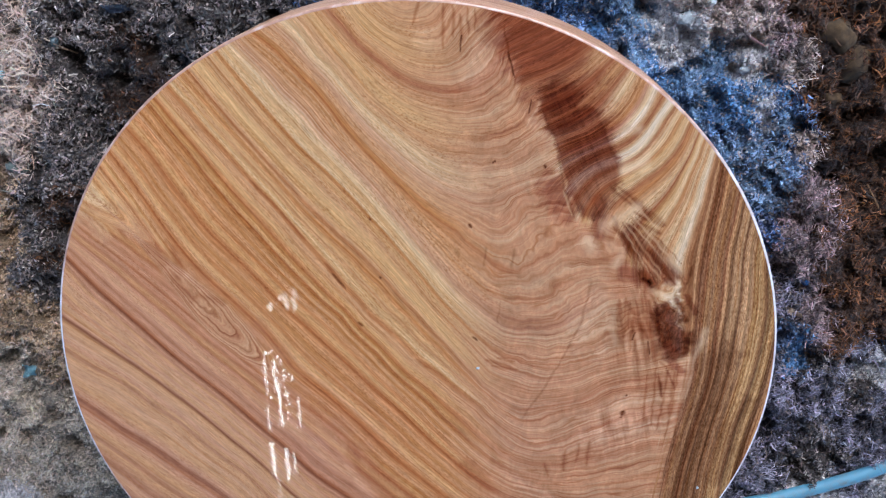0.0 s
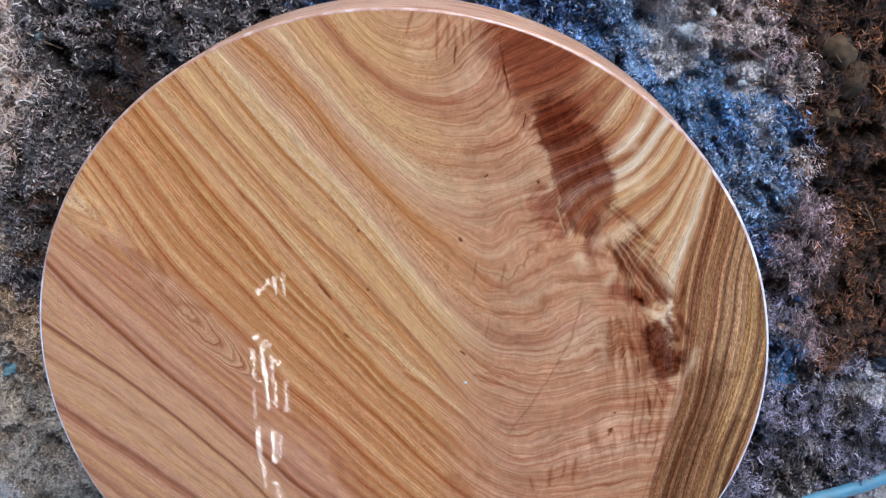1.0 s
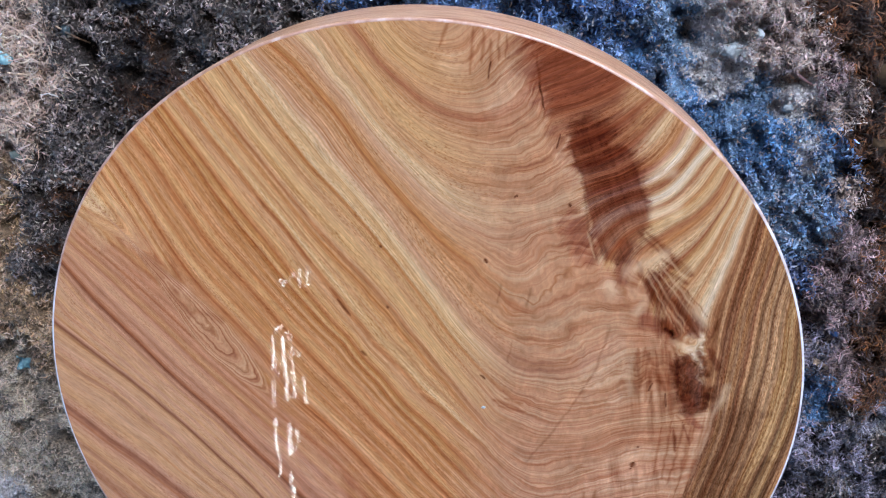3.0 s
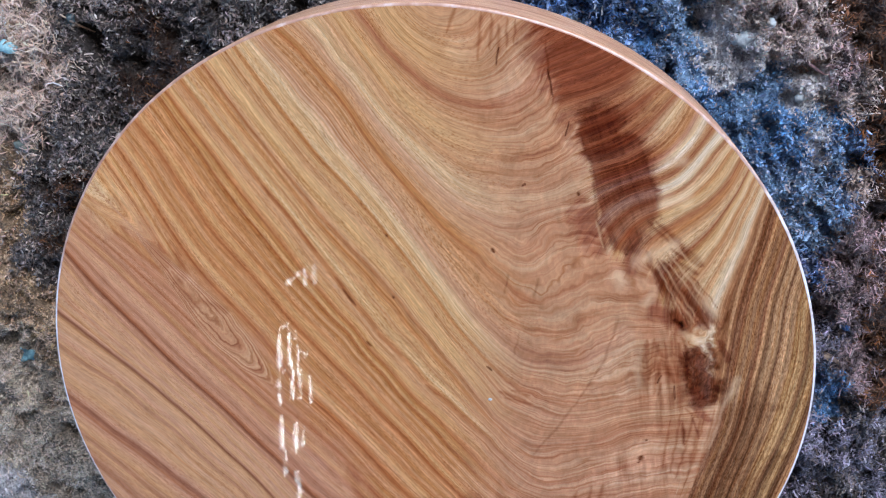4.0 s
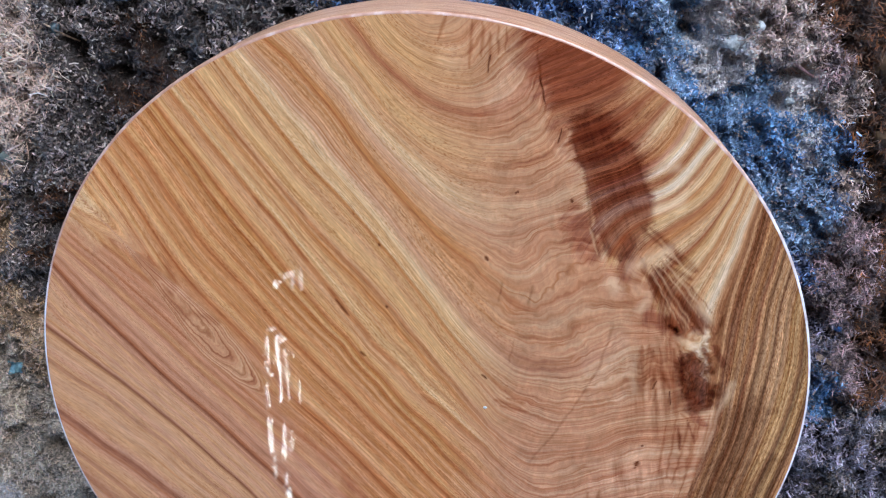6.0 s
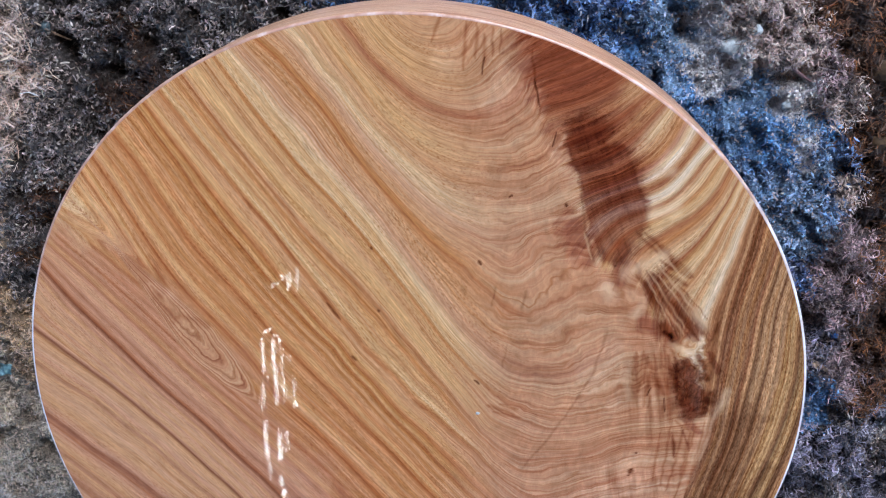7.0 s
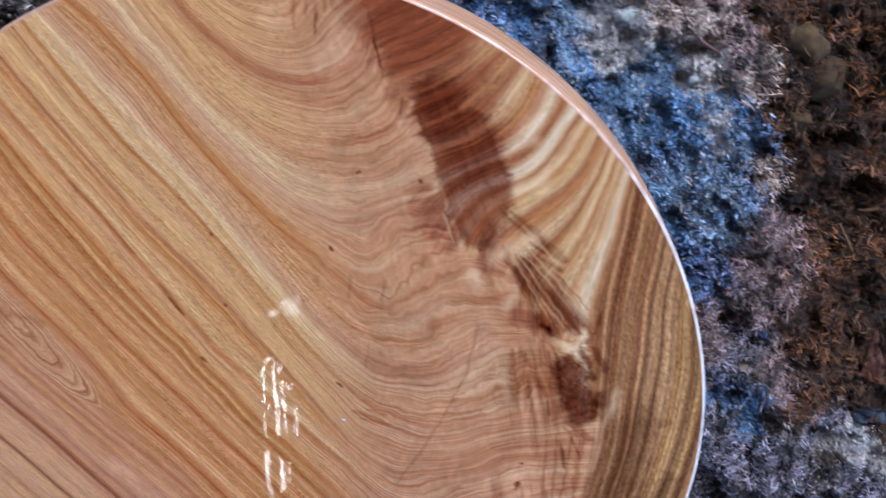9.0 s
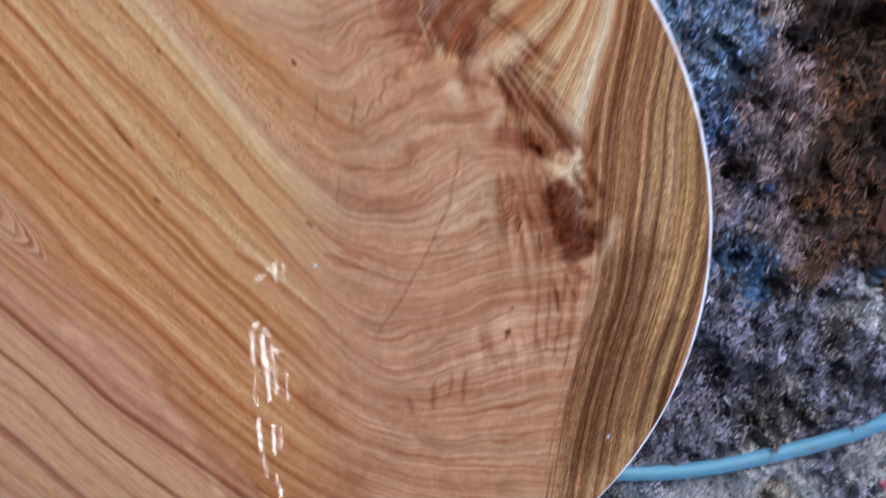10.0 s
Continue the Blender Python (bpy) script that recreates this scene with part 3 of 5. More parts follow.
    fan = m.tone(fan, m.math("ADD", 1.0, m.math("MULTIPLY", outer, m.range(broad, 0.35, 0.65, -0.30, 0.22))))
    fan = m.mix(m.math("MULTIPLY", outer, m.range(grit, 0.52, 0.64)), fan, m.mix(1.0, fan, (0.58, 0.48, 0.42), "MULTIPLY"))
    fan = m.tone(fan, m.math("ADD", 1.0, m.math("MULTIPLY", outer, m.range(grit, 0.44, 0.32, 0.0, 0.35))))
    fan = m.mix(m.math("MULTIPLY", outer, m.range(lines, 0.47, 0.34)), fan, m.mix(1.0, fan, (0.56, 0.47, 0.42), "MULTIPLY"))
    fan = m.mix(m.math("MULTIPLY", outer, m.range(lines, 0.53, 0.68)), fan, m.mix(1.0, fan, (1.4, 1.4, 1.38), "MULTIPLY"))
    fan = m.mix(outer, fan, m.mix(1.0, fan, (1.05, 1.06, 1.0), "MULTIPLY"))
    # the feathered middle: evener and rosier, with narrow dark ring lines and a quilted shimmer across them
    line = m.noise(along(d_main, 0.1, 3.0), 1.0, 2, 0.5)
    contour = m.math("PINGPONG", m.math("MULTIPLY", line, 6.0), 0.5)
    rosy = m.ramp(m.noise(along(d_main, 0.27, 4), 1.0, 3, 0.6), [(0.32, srgb(158, 97, 67)), (0.42, srgb(180, 121, 84)), (0.54, srgb(194, 141, 102)), (0.68, srgb(208, 164, 124))])
    rosy = m.mix(m.math("MULTIPLY", m.range(contour, 0.15, 0.02), m.range(m.noise(at, 14, 2), 0.35, 0.6, 0.4, 1.0)), rosy, m.mix(1.0, rosy, (0.70, 0.54, 0.45), "MULTIPLY"))
    quilt = m.noise(m.vec(m.math("MULTIPLY", x, 34), m.math("MULTIPLY", y, 21), 0.0), 1.0, 3, 0.6, 1.0)
    rosy = m.tone(m.tone(rosy, m.range(thin, 0.3, 0.7, 0.86, 1.1)), m.range(quilt, 0.3, 0.7, 0.82, 1.13))
    rosy = m.tone(rosy, m.range(m.noise(along(d_main, 0.03, 9), 1.0, 3), 0.3, 0.7, 0.86, 1.14))
    rosy = m.tone(rosy, m.range(m.noise(m.scaled(at, (1, 0.35, 1)), 260, 3, 0.6), 0.3, 0.7, 0.88, 1.10))
    main = m.mix(m.math("MULTIPLY", feather, 0.84), main, rosy)
    lobe = m.math("ADD", value("lobe"), m.range(m.noise(at, 40, 3), 0.25, 0.75, -0.05, 0.05))
    nest = m.noise(m.vec(m.math("MULTIPLY", lobe, 9), m.math("MULTIPLY", x, 5), m.math("MULTIPLY", y, 5)), 1.0, 3, 0.6)
    turn = m.math("PINGPONG", m.math("ADD", m.math("MULTIPLY", lobe, 6.5), m.math("MULTIPLY", nest, 1.2)), 0.5)
    nested = m.ramp(nest, [(0.3, srgb(160, 97, 66)), (0.45, srgb(184, 127, 88)), (0.56, srgb(200, 150, 107)), (0.68, srgb(213, 168, 130))])
    nested = m.mix(m.range(turn, 0.20, 0.03), nested, m.mix(1.0, nested, (0.62, 0.48, 0.42), "MULTIPLY"))
    nested = m.tone(nested, m.range(m.noise(m.scaled(at, (1, 0.5, 1)), 300, 3, 0.6), 0.3, 0.7, 0.84, 1.1))
    warp = m.range(m.noise(at, 22, 3, 0.6), 0.2, 0.8, -0.014, 0.014)
    colour = m.mix(m.range(m.math("ADD", value("split_side"), m.math("MULTIPLY", warp, 2.2)), -0.055, 0.050, smooth=True), main, side)
    colour = m.mix(m.range(lobe, 0.0, 0.34, 0.0, 0.88), colour, nested)
    fray = m.math("ADD", m.math("MULTIPLY", warp, 0.5), m.range(m.noise(along(d_fan, 0.22, 3), 1.0, 3, 0.6), 0.25, 0.75, -0.02, 0.02))
    colour = m.mix(m.range(m.math("ADD", value("split_fan"), fray), -0.010, 0.012, smooth=True), colour, fan)
    # heartwood, pale and dark figure, ragged along the rings
    rag_a = m.range(m.noise(along(d_fan, 0.10, 12), 1.0, 4, 0.65), 0.25, 0.75, -0.5, 0.5)
    rag_b = m.range(m.noise(at, 48, 4, 0.65), 0.25, 0.75, -0.4, 0.4)
    rag = m.math("ADD", rag_a, rag_b)

    def figure(colour, key, amount, tint, lo=0.2, hi=0.8, within=None):
        v = value(key)
        if within is not None:
            v = m.math("MULTIPLY", v, within)
        v = m.math("ADD", v, m.math("MULTIPLY", m.math("MULTIPLY", rag, 1.3), m.math("MULTIPLY", m.math("SUBTRACT", 1.0, v), m.range(v, 0.0, 0.3))))
        return m.mix(m.math("MULTIPLY", m.range(v, lo, hi, smooth=True), amount), colour, m.mix(1.0, colour, tint, "MULTIPLY"))

    colour = figure(colour, "pale", 0.6, (1.22, 1.36, 1.52), 0.1, 0.9)
    colour = figure(colour, "dusky", 0.9, (0.82, 0.71, 0.66), 0.05, 0.95)
    cross = m.noise(along(d_fan, 0.13, 6), 1.0, 3, 0.6)
    colour = figure(colour, "smoky", 0.9, (0.52, 0.45, 0.43), 0.05, 0.95)
    colour = figure(colour, "brown", 0.95, m.mix(m.range(cross, 0.42, 0.60), (0.50, 0.34, 0.34), (0.76, 0.58, 0.55)), 0.1, 0.9)
    tilt = m.math("ADD", m.math("MULTIPLY", x, 0.93), m.math("MULTIPLY", y, 0.36))
    weave = m.noise(m.vec(m.math("MULTIPLY", tilt, 105), m.math("MULTIPLY", y, 12), 0.0), 1.0, 3, 0.6)
    heart = m.mix(m.range(weave, 0.34, 0.62), (0.27, 0.14, 0.135), (0.46, 0.28, 0.26))
    heart = m.mix(m.range(cross, 0.54, 0.62), heart, (0.52, 0.325, 0.28))
    right = m.range(m.math("ADD", value("split_fan"), m.math("MULTIPLY", warp, 0.7)), -0.005, 0.009)
    colour = figure(colour, "heart", 0.95, heart, 0.15, 0.85, right)
    colour = m.mix(m.math("MULTIPLY", value("ray"), m.range(rag_a, -0.4, 0.2, 0.55, 0.95)), colour, m.mix(1.0, colour, (0.44, 0.27, 0.22), "MULTIPLY"))
    colour = m.mix(m.math("MULTIPLY", value("glow"), m.range(rag, -0.5, 0.4, 0.15, 0.6)), colour, srgb(226, 190, 148))
    colour = m.mix(m.math("MULTIPLY", value("rim"), 0.5), colour, srgb(214, 170, 124))
    swirl = m.noise(m.vec(m.math("MULTIPLY", m.math("SUBTRACT", m.math("MULTIPLY", x, 0.8), m.math("MULTIPLY", y, 0.6)), 130), m.math("MULTIPLY", m.math("ADD", x, y), 42), 0.0), 1.0, 4, 0.65, 0.8)
    dusk = m.mix(m.range(swirl, 0.36, 0.62), (0.15, 0.075, 0.065), (0.42, 0.25, 0.21))
    knot = m.range(m.math("ADD", value("knot"), m.math("MULTIPLY", rag, 0.45)), 0.1, 0.95, smooth=True)
    colour = m.mix(m.math("MULTIPLY", knot, 0.95), colour, m.mix(1.0, colour, dusk, "MULTIPLY"))
    pleat = m.noise(m.vec(m.math("MULTIPLY", m.math("ADD", x, m.math("MULTIPLY", y, 0.18)), 62), m.math("MULTIPLY", y, 6), 0.0), 1.0, 3, 0.6)
    dim = m.mix(m.range(pleat, 0.36, 0.62), (0.54, 0.40, 0.32), (1.16, 1.20, 1.24))
    colour = m.mix(m.math("MULTIPLY", value("pleat"), 0.85), colour, m.mix(1.0, colour, dim, "MULTIPLY"))
    colour = m.mix(m.math("MULTIPLY", value("fold"), 0.75), colour, m.mix(1.0, colour, (0.58, 0.38, 0.27), "MULTIPLY"))
    colour = m.mix(m.math("MULTIPLY", value("crease"), 0.5), colour, m.mix(1.0, colour, (0.5, 0.4, 0.34), "MULTIPLY"))
    colour = m.mix(m.math("MULTIPLY", value("crack"), 1.0), colour, m.mix(1.0, colour, (0.26, 0.15, 0.10), "MULTIPLY"))
    colour = m.mix(m.math("MULTIPLY", value("blush"), 0.5), colour, m.mix(1.0, colour, (0.97, 0.93, 1.08), "MULTIPLY"))
    colour = m.mix(1.0, colour, (0.998, 0.994, 1.004), "MULTIPLY")
    film = m.noise(at, 26, 3, 0.6)
    relief = m.math("ADD", m.math("MULTIPLY", thin, 0.2), m.noise(m.scaled(at, (1, 0.6, 1)), 120, 3, 0.6))
    m.done(Base_Color=colour, Roughness=m.range(film, 0.3, 0.7, 0.45, 0.58), Specular_IOR_Level=0.0,
           Coat_Weight=m.range(film, 0.3, 0.75, 1.0, 0.75), Coat_Roughness=0.004, Coat_IOR=1.45,
           Normal=m.bump(thin, 0.1, 0.0006), Coat_Normal=m.bump(relief, 0.021, 0.0008))
    return m.mat


def wood_edge():
    m = Nodes("oiled_wood_edge")
    x, y, z = m.split(m.object_place())
    turn = m.math("ARCTAN2", y, x)
    around = m.vec(m.math("MULTIPLY", x, 5), m.math("MULTIPLY", y, 5), m.math("MULTIPLY", z, 95))
    grain = m.noise(around, 1.0, 4, 0.6, 0.5)
    fine = m.noise(m.vec(m.math("MULTIPLY", turn, 26), m.math("MULTIPLY", z, 520), 0.0), 1.0, 4, 0.7)
    colour = m.ramp(grain, [(0.3, srgb(144, 92, 62)), (0.42, srgb(190, 138, 102)), (0.52, srgb(224, 182, 150)), (0.6, srgb(192, 140, 106)), (0.7, srgb(154, 100, 70))])
    colour = m.tone(colour, m.range(fine, 0.3, 0.7, 0.58, 1.18))
    return m.done(Base_Color=colour, Roughness=0.45, Coat_Weight=0.4, Coat_Roughness=0.15, Normal=m.bump(fine, 0.15, 0.001))


def wood_arris():
    """The sanded, worn and lacquered rounding of the rim, with painted sky gleam."""
    m = Nodes("worn_gleaming_rim")
    at = m.place()
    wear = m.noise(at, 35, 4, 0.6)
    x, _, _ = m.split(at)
    # wear and sky gleam in one whitish colour, strongest at left and right
    paleness = m.math("ADD", m.math("ADD", m.range(x, 0.40, 0.53), m.range(x, -0.55, -0.59)), m.range(wear, 0.3, 0.7, -0.25, 0.25), clamp=True)
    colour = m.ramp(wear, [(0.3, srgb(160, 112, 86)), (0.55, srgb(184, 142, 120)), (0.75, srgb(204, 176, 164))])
    colour = m.mix(paleness, colour, m.ramp(wear, [(0.3, srgb(206, 196, 196)), (0.7, srgb(232, 230, 236))]))
    return m.done(Base_Color=colour, Roughness=0.45, Coat_Weight=1.0, Coat_Roughness=0.1)


def make_table():
    table = tagged(new("round_table"), "round low table of glossy oiled crotch-figured wood on litter", "table")
    table.location = (0, 0, 0)
    # the slab: a square lattice folded onto a disc, then rounded edge, wall and underside
    n, thick, bevel = 620, 0.14, 0.0042
    s = np.linspace(-1, 1, n + 1)
    a, b = np.meshgrid(s, s, indexing="ij")
    wide = np.abs(a) > np.abs(b)
    r = np.where(wide, a, b)
    with np.errstate(divide="ignore", invalid="ignore"):
        phi = np.where(wide, (math.pi / 4) * np.nan_to_num(b / a), math.pi / 2 - (math.pi / 4) * np.nan_to_num(a / b))
    flat = RADIUS - bevel
    x, y = (flat * r * np.cos(phi)).ravel(), (flat * r * np.sin(phi)).ravel()
    index = np.arange((n + 1) ** 2).reshape(n + 1, n + 1)
    faces = np.stack([index[:-1, :-1], index[1:, :-1], index[1:, 1:], index[:-1, 1:]], -1).reshape(-1, 4)
    loop = np.r_[index[:-1, 0], index[-1, :-1], index[:0:-1, -1], index[0, :0:-1]]
    verts = [np.c_[x, y, np.full(len(x), TOP)]]
    count, last = len(x), loop
    ang = np.arctan2(y[loop], x[loop])
    rings = [(flat + bevel * math.sin(q), TOP - bevel + bevel * math.cos(q)) for q in (math.pi / 8, math.pi / 4, 3 * math.pi / 8, math.pi / 2)]
    rings += [(RADIUS + 0.0006 * math.sin(k * 2.1), TOP - bevel - (thick - 2 * bevel) * k / 6) for k in range(1, 7)]
    rings += [(RADIUS - bevel * 0.4, TOP - thick + bevel * 0.3), (RADIUS - bevel, TOP - thick), (0.3, TOP - thick), (0.002, TOP - thick)]
    for rr, zz in rings:
        ids = count + np.arange(len(loop))
        verts.append(np.c_[rr * np.cos(ang), rr * np.sin(ang), np.full(len(loop), zz)])
        faces = np.r_[faces, np.stack([last, ids, np.roll(ids, -1), np.roll(last, -1)], -1)]
        count, last = count + len(loop), ids
    verts = np.concatenate(verts)
    x, y = verts[:, 0], verts[:, 1]
    wobble = vnoise(x, y, 30, 3) - 0.5, vnoise(x, y, 30, 4) - 0.5
    u, v = x + 0.010 * wobble[0], y + 0.010 * wobble[1]
    split_fan = -beside(SPLIT_FAN, x, y)
    fan = spread(FAN, x, y, 6e-4)
    straight = spread([p for p in FAN if p[2] < 130], x, y, 5e-3)
    outer = np.clip((136 - straight) / 18, 0, 1)
    fan = outer * straight + (1 - outer) * fan
    split_fan = np.where(y < 0.05, np.minimum(split_fan, (116 - fan) / 1000 + np.clip(y - 0.02, 0, 1) * 1.6), split_fan)
    feather = np.clip((x - 0.03 + 0.25 * np.clip(y - 0.2, 0, 1)) / 0.16, 0, 1)
    feather = feather * feather * (3 - 2 * feather)
    feather = feather * (1 - np.clip(split_fan / 0.03, 0, 1))
    main = spread(MAIN, x, y)
    # two pointed flames of nested rings: tip, a place up the axis, and how far the second opens
    for (tx, ty), (ax, ay), open_by in (((-0.237, -0.018), (-0.426, 0.217), 0), ((-0.410, 0.220), (-0.503, 0.310), 275)):
        size = math.hypot(ax - tx, ay - ty)
        ux, uy = (ax - tx) / size, (ay - ty) / size
        sway = 0.006 * (vnoise(x, y, 25, 8) - 0.5)
        run, off = (x - tx) * ux + (y - ty) * uy, (x - tx) * uy - (y - ty) * ux + sway
        if open_by:
            inside = open_by * np.clip(run, 0, 1) - 1000 * (np.sqrt(off * off + 1.6e-5) - 0.003)
            flame = 568 + 0.8 * inside
        else:
            half = 0.040 * (1 - np.exp(-np.clip(run, 1e-4, 1) / 0.06)) * np.clip((0.34 - run) / 0.2, 0.02, 1)
            inside = np.where(run > 0, 0.085 * (1 - np.exp(-np.clip(run, 0, 1) / 0.08)) * (1 - (off / half) ** 2), -1)
            flame = 504 + 300 * inside
        if not open_by:
            flames = np.clip(inside / 0.085, 0, 1)
        main = np.where(inside > 0, np.maximum(np.minimum(main, 506), flame), main)
    values = [("main", main), ("fan", fan), ("side", spread(SIDE, x, y)),
              ("split_side", beside(SPLIT_SIDE, x, y)), ("split_fan", split_fan), ("feather", feather), ("lobe", flames)]
    spot = lambda cx, cy, rx, ry: np.clip(1.4 * np.exp(-((x - cx) / rx) ** 2 - ((y - cy) / ry) ** 2) - 0.15, 0, 1)  # noqa: E731
    values += [("curl", np.maximum(spot(0.412, 0.110, 0.034, 0.06), 0.8 * spot(0.41, 0.0, 0.03, 0.06))), ("pleat", np.maximum(spot(0.372, 0.055, 0.045, 0.10), spot(0.36, -0.11, 0.06, 0.05)))]
    for kind, soft in (("heart", 0.5), ("knot", 0.95), ("brown", 0.7), ("pale", 0.95), ("glow", 0.9), ("dusky", 0.95), ("smoky", 0.95)):
        values.append((kind, strokes_at(kind, u, v, soft)))
    fine = x + 0.003 * (vnoise(x, y, 90, 5) - 0.5), y + 0.003 * (vnoise(x, y, 90, 6) - 0.5)
    values += [("rim", strokes_at("rim", *fine, 0.9)), ("ray", strokes_at("ray", *fine, 0.9)), ("blush", np.maximum(spot(-0.13, -0.13, 0.13, 0.13), 0.7 * spot(0.2, -0.1, 0.24, 0.16))), ("fold", strokes_at("fold", *fine, 0.9)), ("crack", strokes_at("crack", *fine, 0.6)), ("crease", strokes_at("crease", *fine, 0.7))]
    me = mesh_from("tabletop", verts, faces, values)
    me.materials.append(wood_top())
    me.materials.append(wood_edge_mat)
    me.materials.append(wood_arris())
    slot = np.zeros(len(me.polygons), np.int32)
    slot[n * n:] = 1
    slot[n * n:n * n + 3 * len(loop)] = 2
    me.polygons.foreach_set("material_index", slot)
    slab = new("tabletop", me)
    slab.parent = table
    # four short block legs under the slab
    for k in range(4):
        bm = bmesh.new()
        bmesh.ops.create_cube(bm, size=1, matrix=Matrix.LocRotScale((0.26 * math.cos(k * math.pi / 2 + 0.8), 0.26 * math.sin(k * math.pi / 2 + 0.8), (TOP - thick) / 2 - 0.01), Euler((0, 0, k * math.pi / 2 + 0.8)), (0.09, 0.09, TOP - thick + 0.02)))
        bmesh.ops.bevel(bm, geom=bm.edges[:], offset=0.004, segments=2, affect="EDGES")
        part("leg", bm, wood_edge_mat, table)
    return table


wood_edge_mat = wood_edge()
make_table()

# ---------------------------------------------------------------- ground and litter
LITTER = {
    "straw": srgb(228, 200, 180), "dark": srgb(112, 101, 96), "soil": srgb(184, 154, 122), "grey": srgb(206, 188, 166),
    "navy": srgb(82, 108, 150), "blue": srgb(102, 141, 184), "ash": srgb(204, 198, 196), "rust": srgb(100, 64, 38),
    "umber": srgb(66, 40, 19), "chips": srgb(124, 118, 131), "taupe": srgb(190, 170, 160), "plum": srgb(132, 110, 110),
}
# where each kind of litter lies
SPOTS = []


def lies(kind, *places):
    """This kind of litter lies about these places."""
    SPOTS.extend((kind, x, y) for x, y in places)


lies("straw", (-0.8, 0.5), (-0.74, 0.495), (-0.779, 0.369), (-0.824, 0.291), (-0.745, 0.414), (-0.823, 0.398), (-0.93, 0.42), (-0.9, 0.3))
lies("dark", (-0.657, 0.469), (-0.626, 0.379), (-0.684, 0.343), (-0.566, 0.434), (-0.479, 0.479), (-0.383, 0.528), (-0.695, 0.255), (-0.763, 0.171), (-0.72, 0.29), (-0.81, 0.085), (-0.80, 0.011), (-0.815, 0.132), (-0.66, 0.52), (-0.5, 0.55), (-0.3, 0.6), (-0.74, 0.08), (-0.66, 0.16))
lies("dark", (0.841, -0.175), (0.852, -0.402), (0.914, -0.270))
lies("dark", (0.35, 0.80), (0.50, 0.78), (0.0, -0.72), (0.35, -0.76), (0.62, -0.74), (-0.4, -0.74))
lies("soil", (-0.85, 0.2), (-0.885, 0.08), (-0.872, -0.007), (-0.847, -0.082), (-0.865, -0.123), (-0.78, -0.1), (-0.95, 0.15), (-0.8, -0.2))
lies("grey", (-0.899, -0.18), (-0.909, -0.321), (-0.87, -0.405), (-0.913, -0.517), (-0.822, -0.538), (-0.842, -0.3), (-0.84, -0.4), (0.85, -0.6))
lies("ash", (0.560, 0.468), (0.505, 0.490), (0.445, 0.560), (0.462, 0.500), (0.530, 0.530), (0.412, 0.575), (-0.96, -0.57), (0.494, 0.518), (0.472, 0.535), (0.603, 0.433))
lies("ash", (0.80, -0.575), (0.90, -0.545), (1.0, -0.50), (0.70, -0.585), (1.07, -0.45))
lies("ash", (0.512, 0.519), (0.489, 0.489), (0.637, 0.453), (0.650, 0.338), (0.636, 0.311), (0.579, 0.435), (0.622, 0.355), (0.643, 0.320), (0.589, 0.431), (0.622, 0.440), (1.054, -0.281), (0.962, -0.204), (1.055, -0.234))
lies("navy", (-0.12, 0.62), (0.08, 0.6), (0.187, 0.553), (0.245, 0.547), (0.314, 0.522), (0.282, 0.56))
lies("navy", (0.623, 0.256), (0.688, 0.230), (0.725, 0.212), (0.604, 0.162), (0.649, 0.172), (0.627, 0.113), (0.666, 0.095), (0.723, 0.304))
lies("blue", (0.363, 0.511), (0.385, 0.545), (0.339, 0.476), (0.408, 0.46), (0.455, 0.404), (0.524, 0.398), (0.513, 0.347), (0.520, 0.440))
lies("blue", (0.576, 0.380), (0.644, 0.390), (0.657, 0.347), (0.680, 0.303), (0.707, 0.290), (0.591, 0.310), (0.578, 0.255), (0.767, -0.134), (0.730, -0.102))
lies("taupe", (0.561, 0.554), (0.553, 0.498), (0.618, 0.501), (0.612, 0.575), (0.493, 0.574))
lies("taupe", (0.682, 0.432), (0.709, 0.416), (0.734, 0.286), (0.721, 0.249))
lies("plum", (0.640, 0.515), (0.670, 0.500), (0.754, 0.194), (0.721, 0.174), (0.712, 0.096), (0.754, 0.127), (0.776, 0.098), (0.684, 0.014), (0.727, 0.046), (0.784, -0.035), (0.824, -0.120))
lies("rust", (0.715, 0.507), (0.86, 0.5), (0.672, 0.550), (0.650, 0.590), (0.700, 0.573), (0.740, 0.353))
lies("rust", (0.745, 0.400), (0.844, 0.410), (0.885, 0.368), (0.862, 0.351), (0.912, 0.308), (0.893, 0.272), (0.918, 0.227), (0.952, 0.181), (0.897, 0.141), (0.806, 0.148), (0.966, 0.153), (0.888, 0.021), (0.879, -0.042), (0.831, 0.029), (0.920, -0.062), (0.891, -0.117))
lies("umber", (-0.754, 0.119), (-0.785, 0.026), (-0.700, 0.200), (-0.571, 0.416), (-0.508, 0.470), (0.80, 0.56), (0.745, 0.59))
lies("umber", (0.767, 0.425), (0.803, 0.409), (0.763, 0.331), (0.784, 0.305), (0.829, 0.288), (0.785, 0.233), (0.830, 0.224), (0.870, 0.198), (0.932, 0.291), (0.989, 0.025), (1.023, -0.057), (0.951, 0.084), (1.025, -0.122), (0.984, -0.102))
lies("chips", (0.98, -0.52), (0.7, -0.5))
lies("chips", (0.705, -0.193), (0.808, -0.223), (0.903, -0.195), (0.767, -0.296), (0.867, -0.291), (0.966, -0.286), (0.929, -0.373), (1.023, -0.331), (0.718, -0.038), (0.746, -0.383))


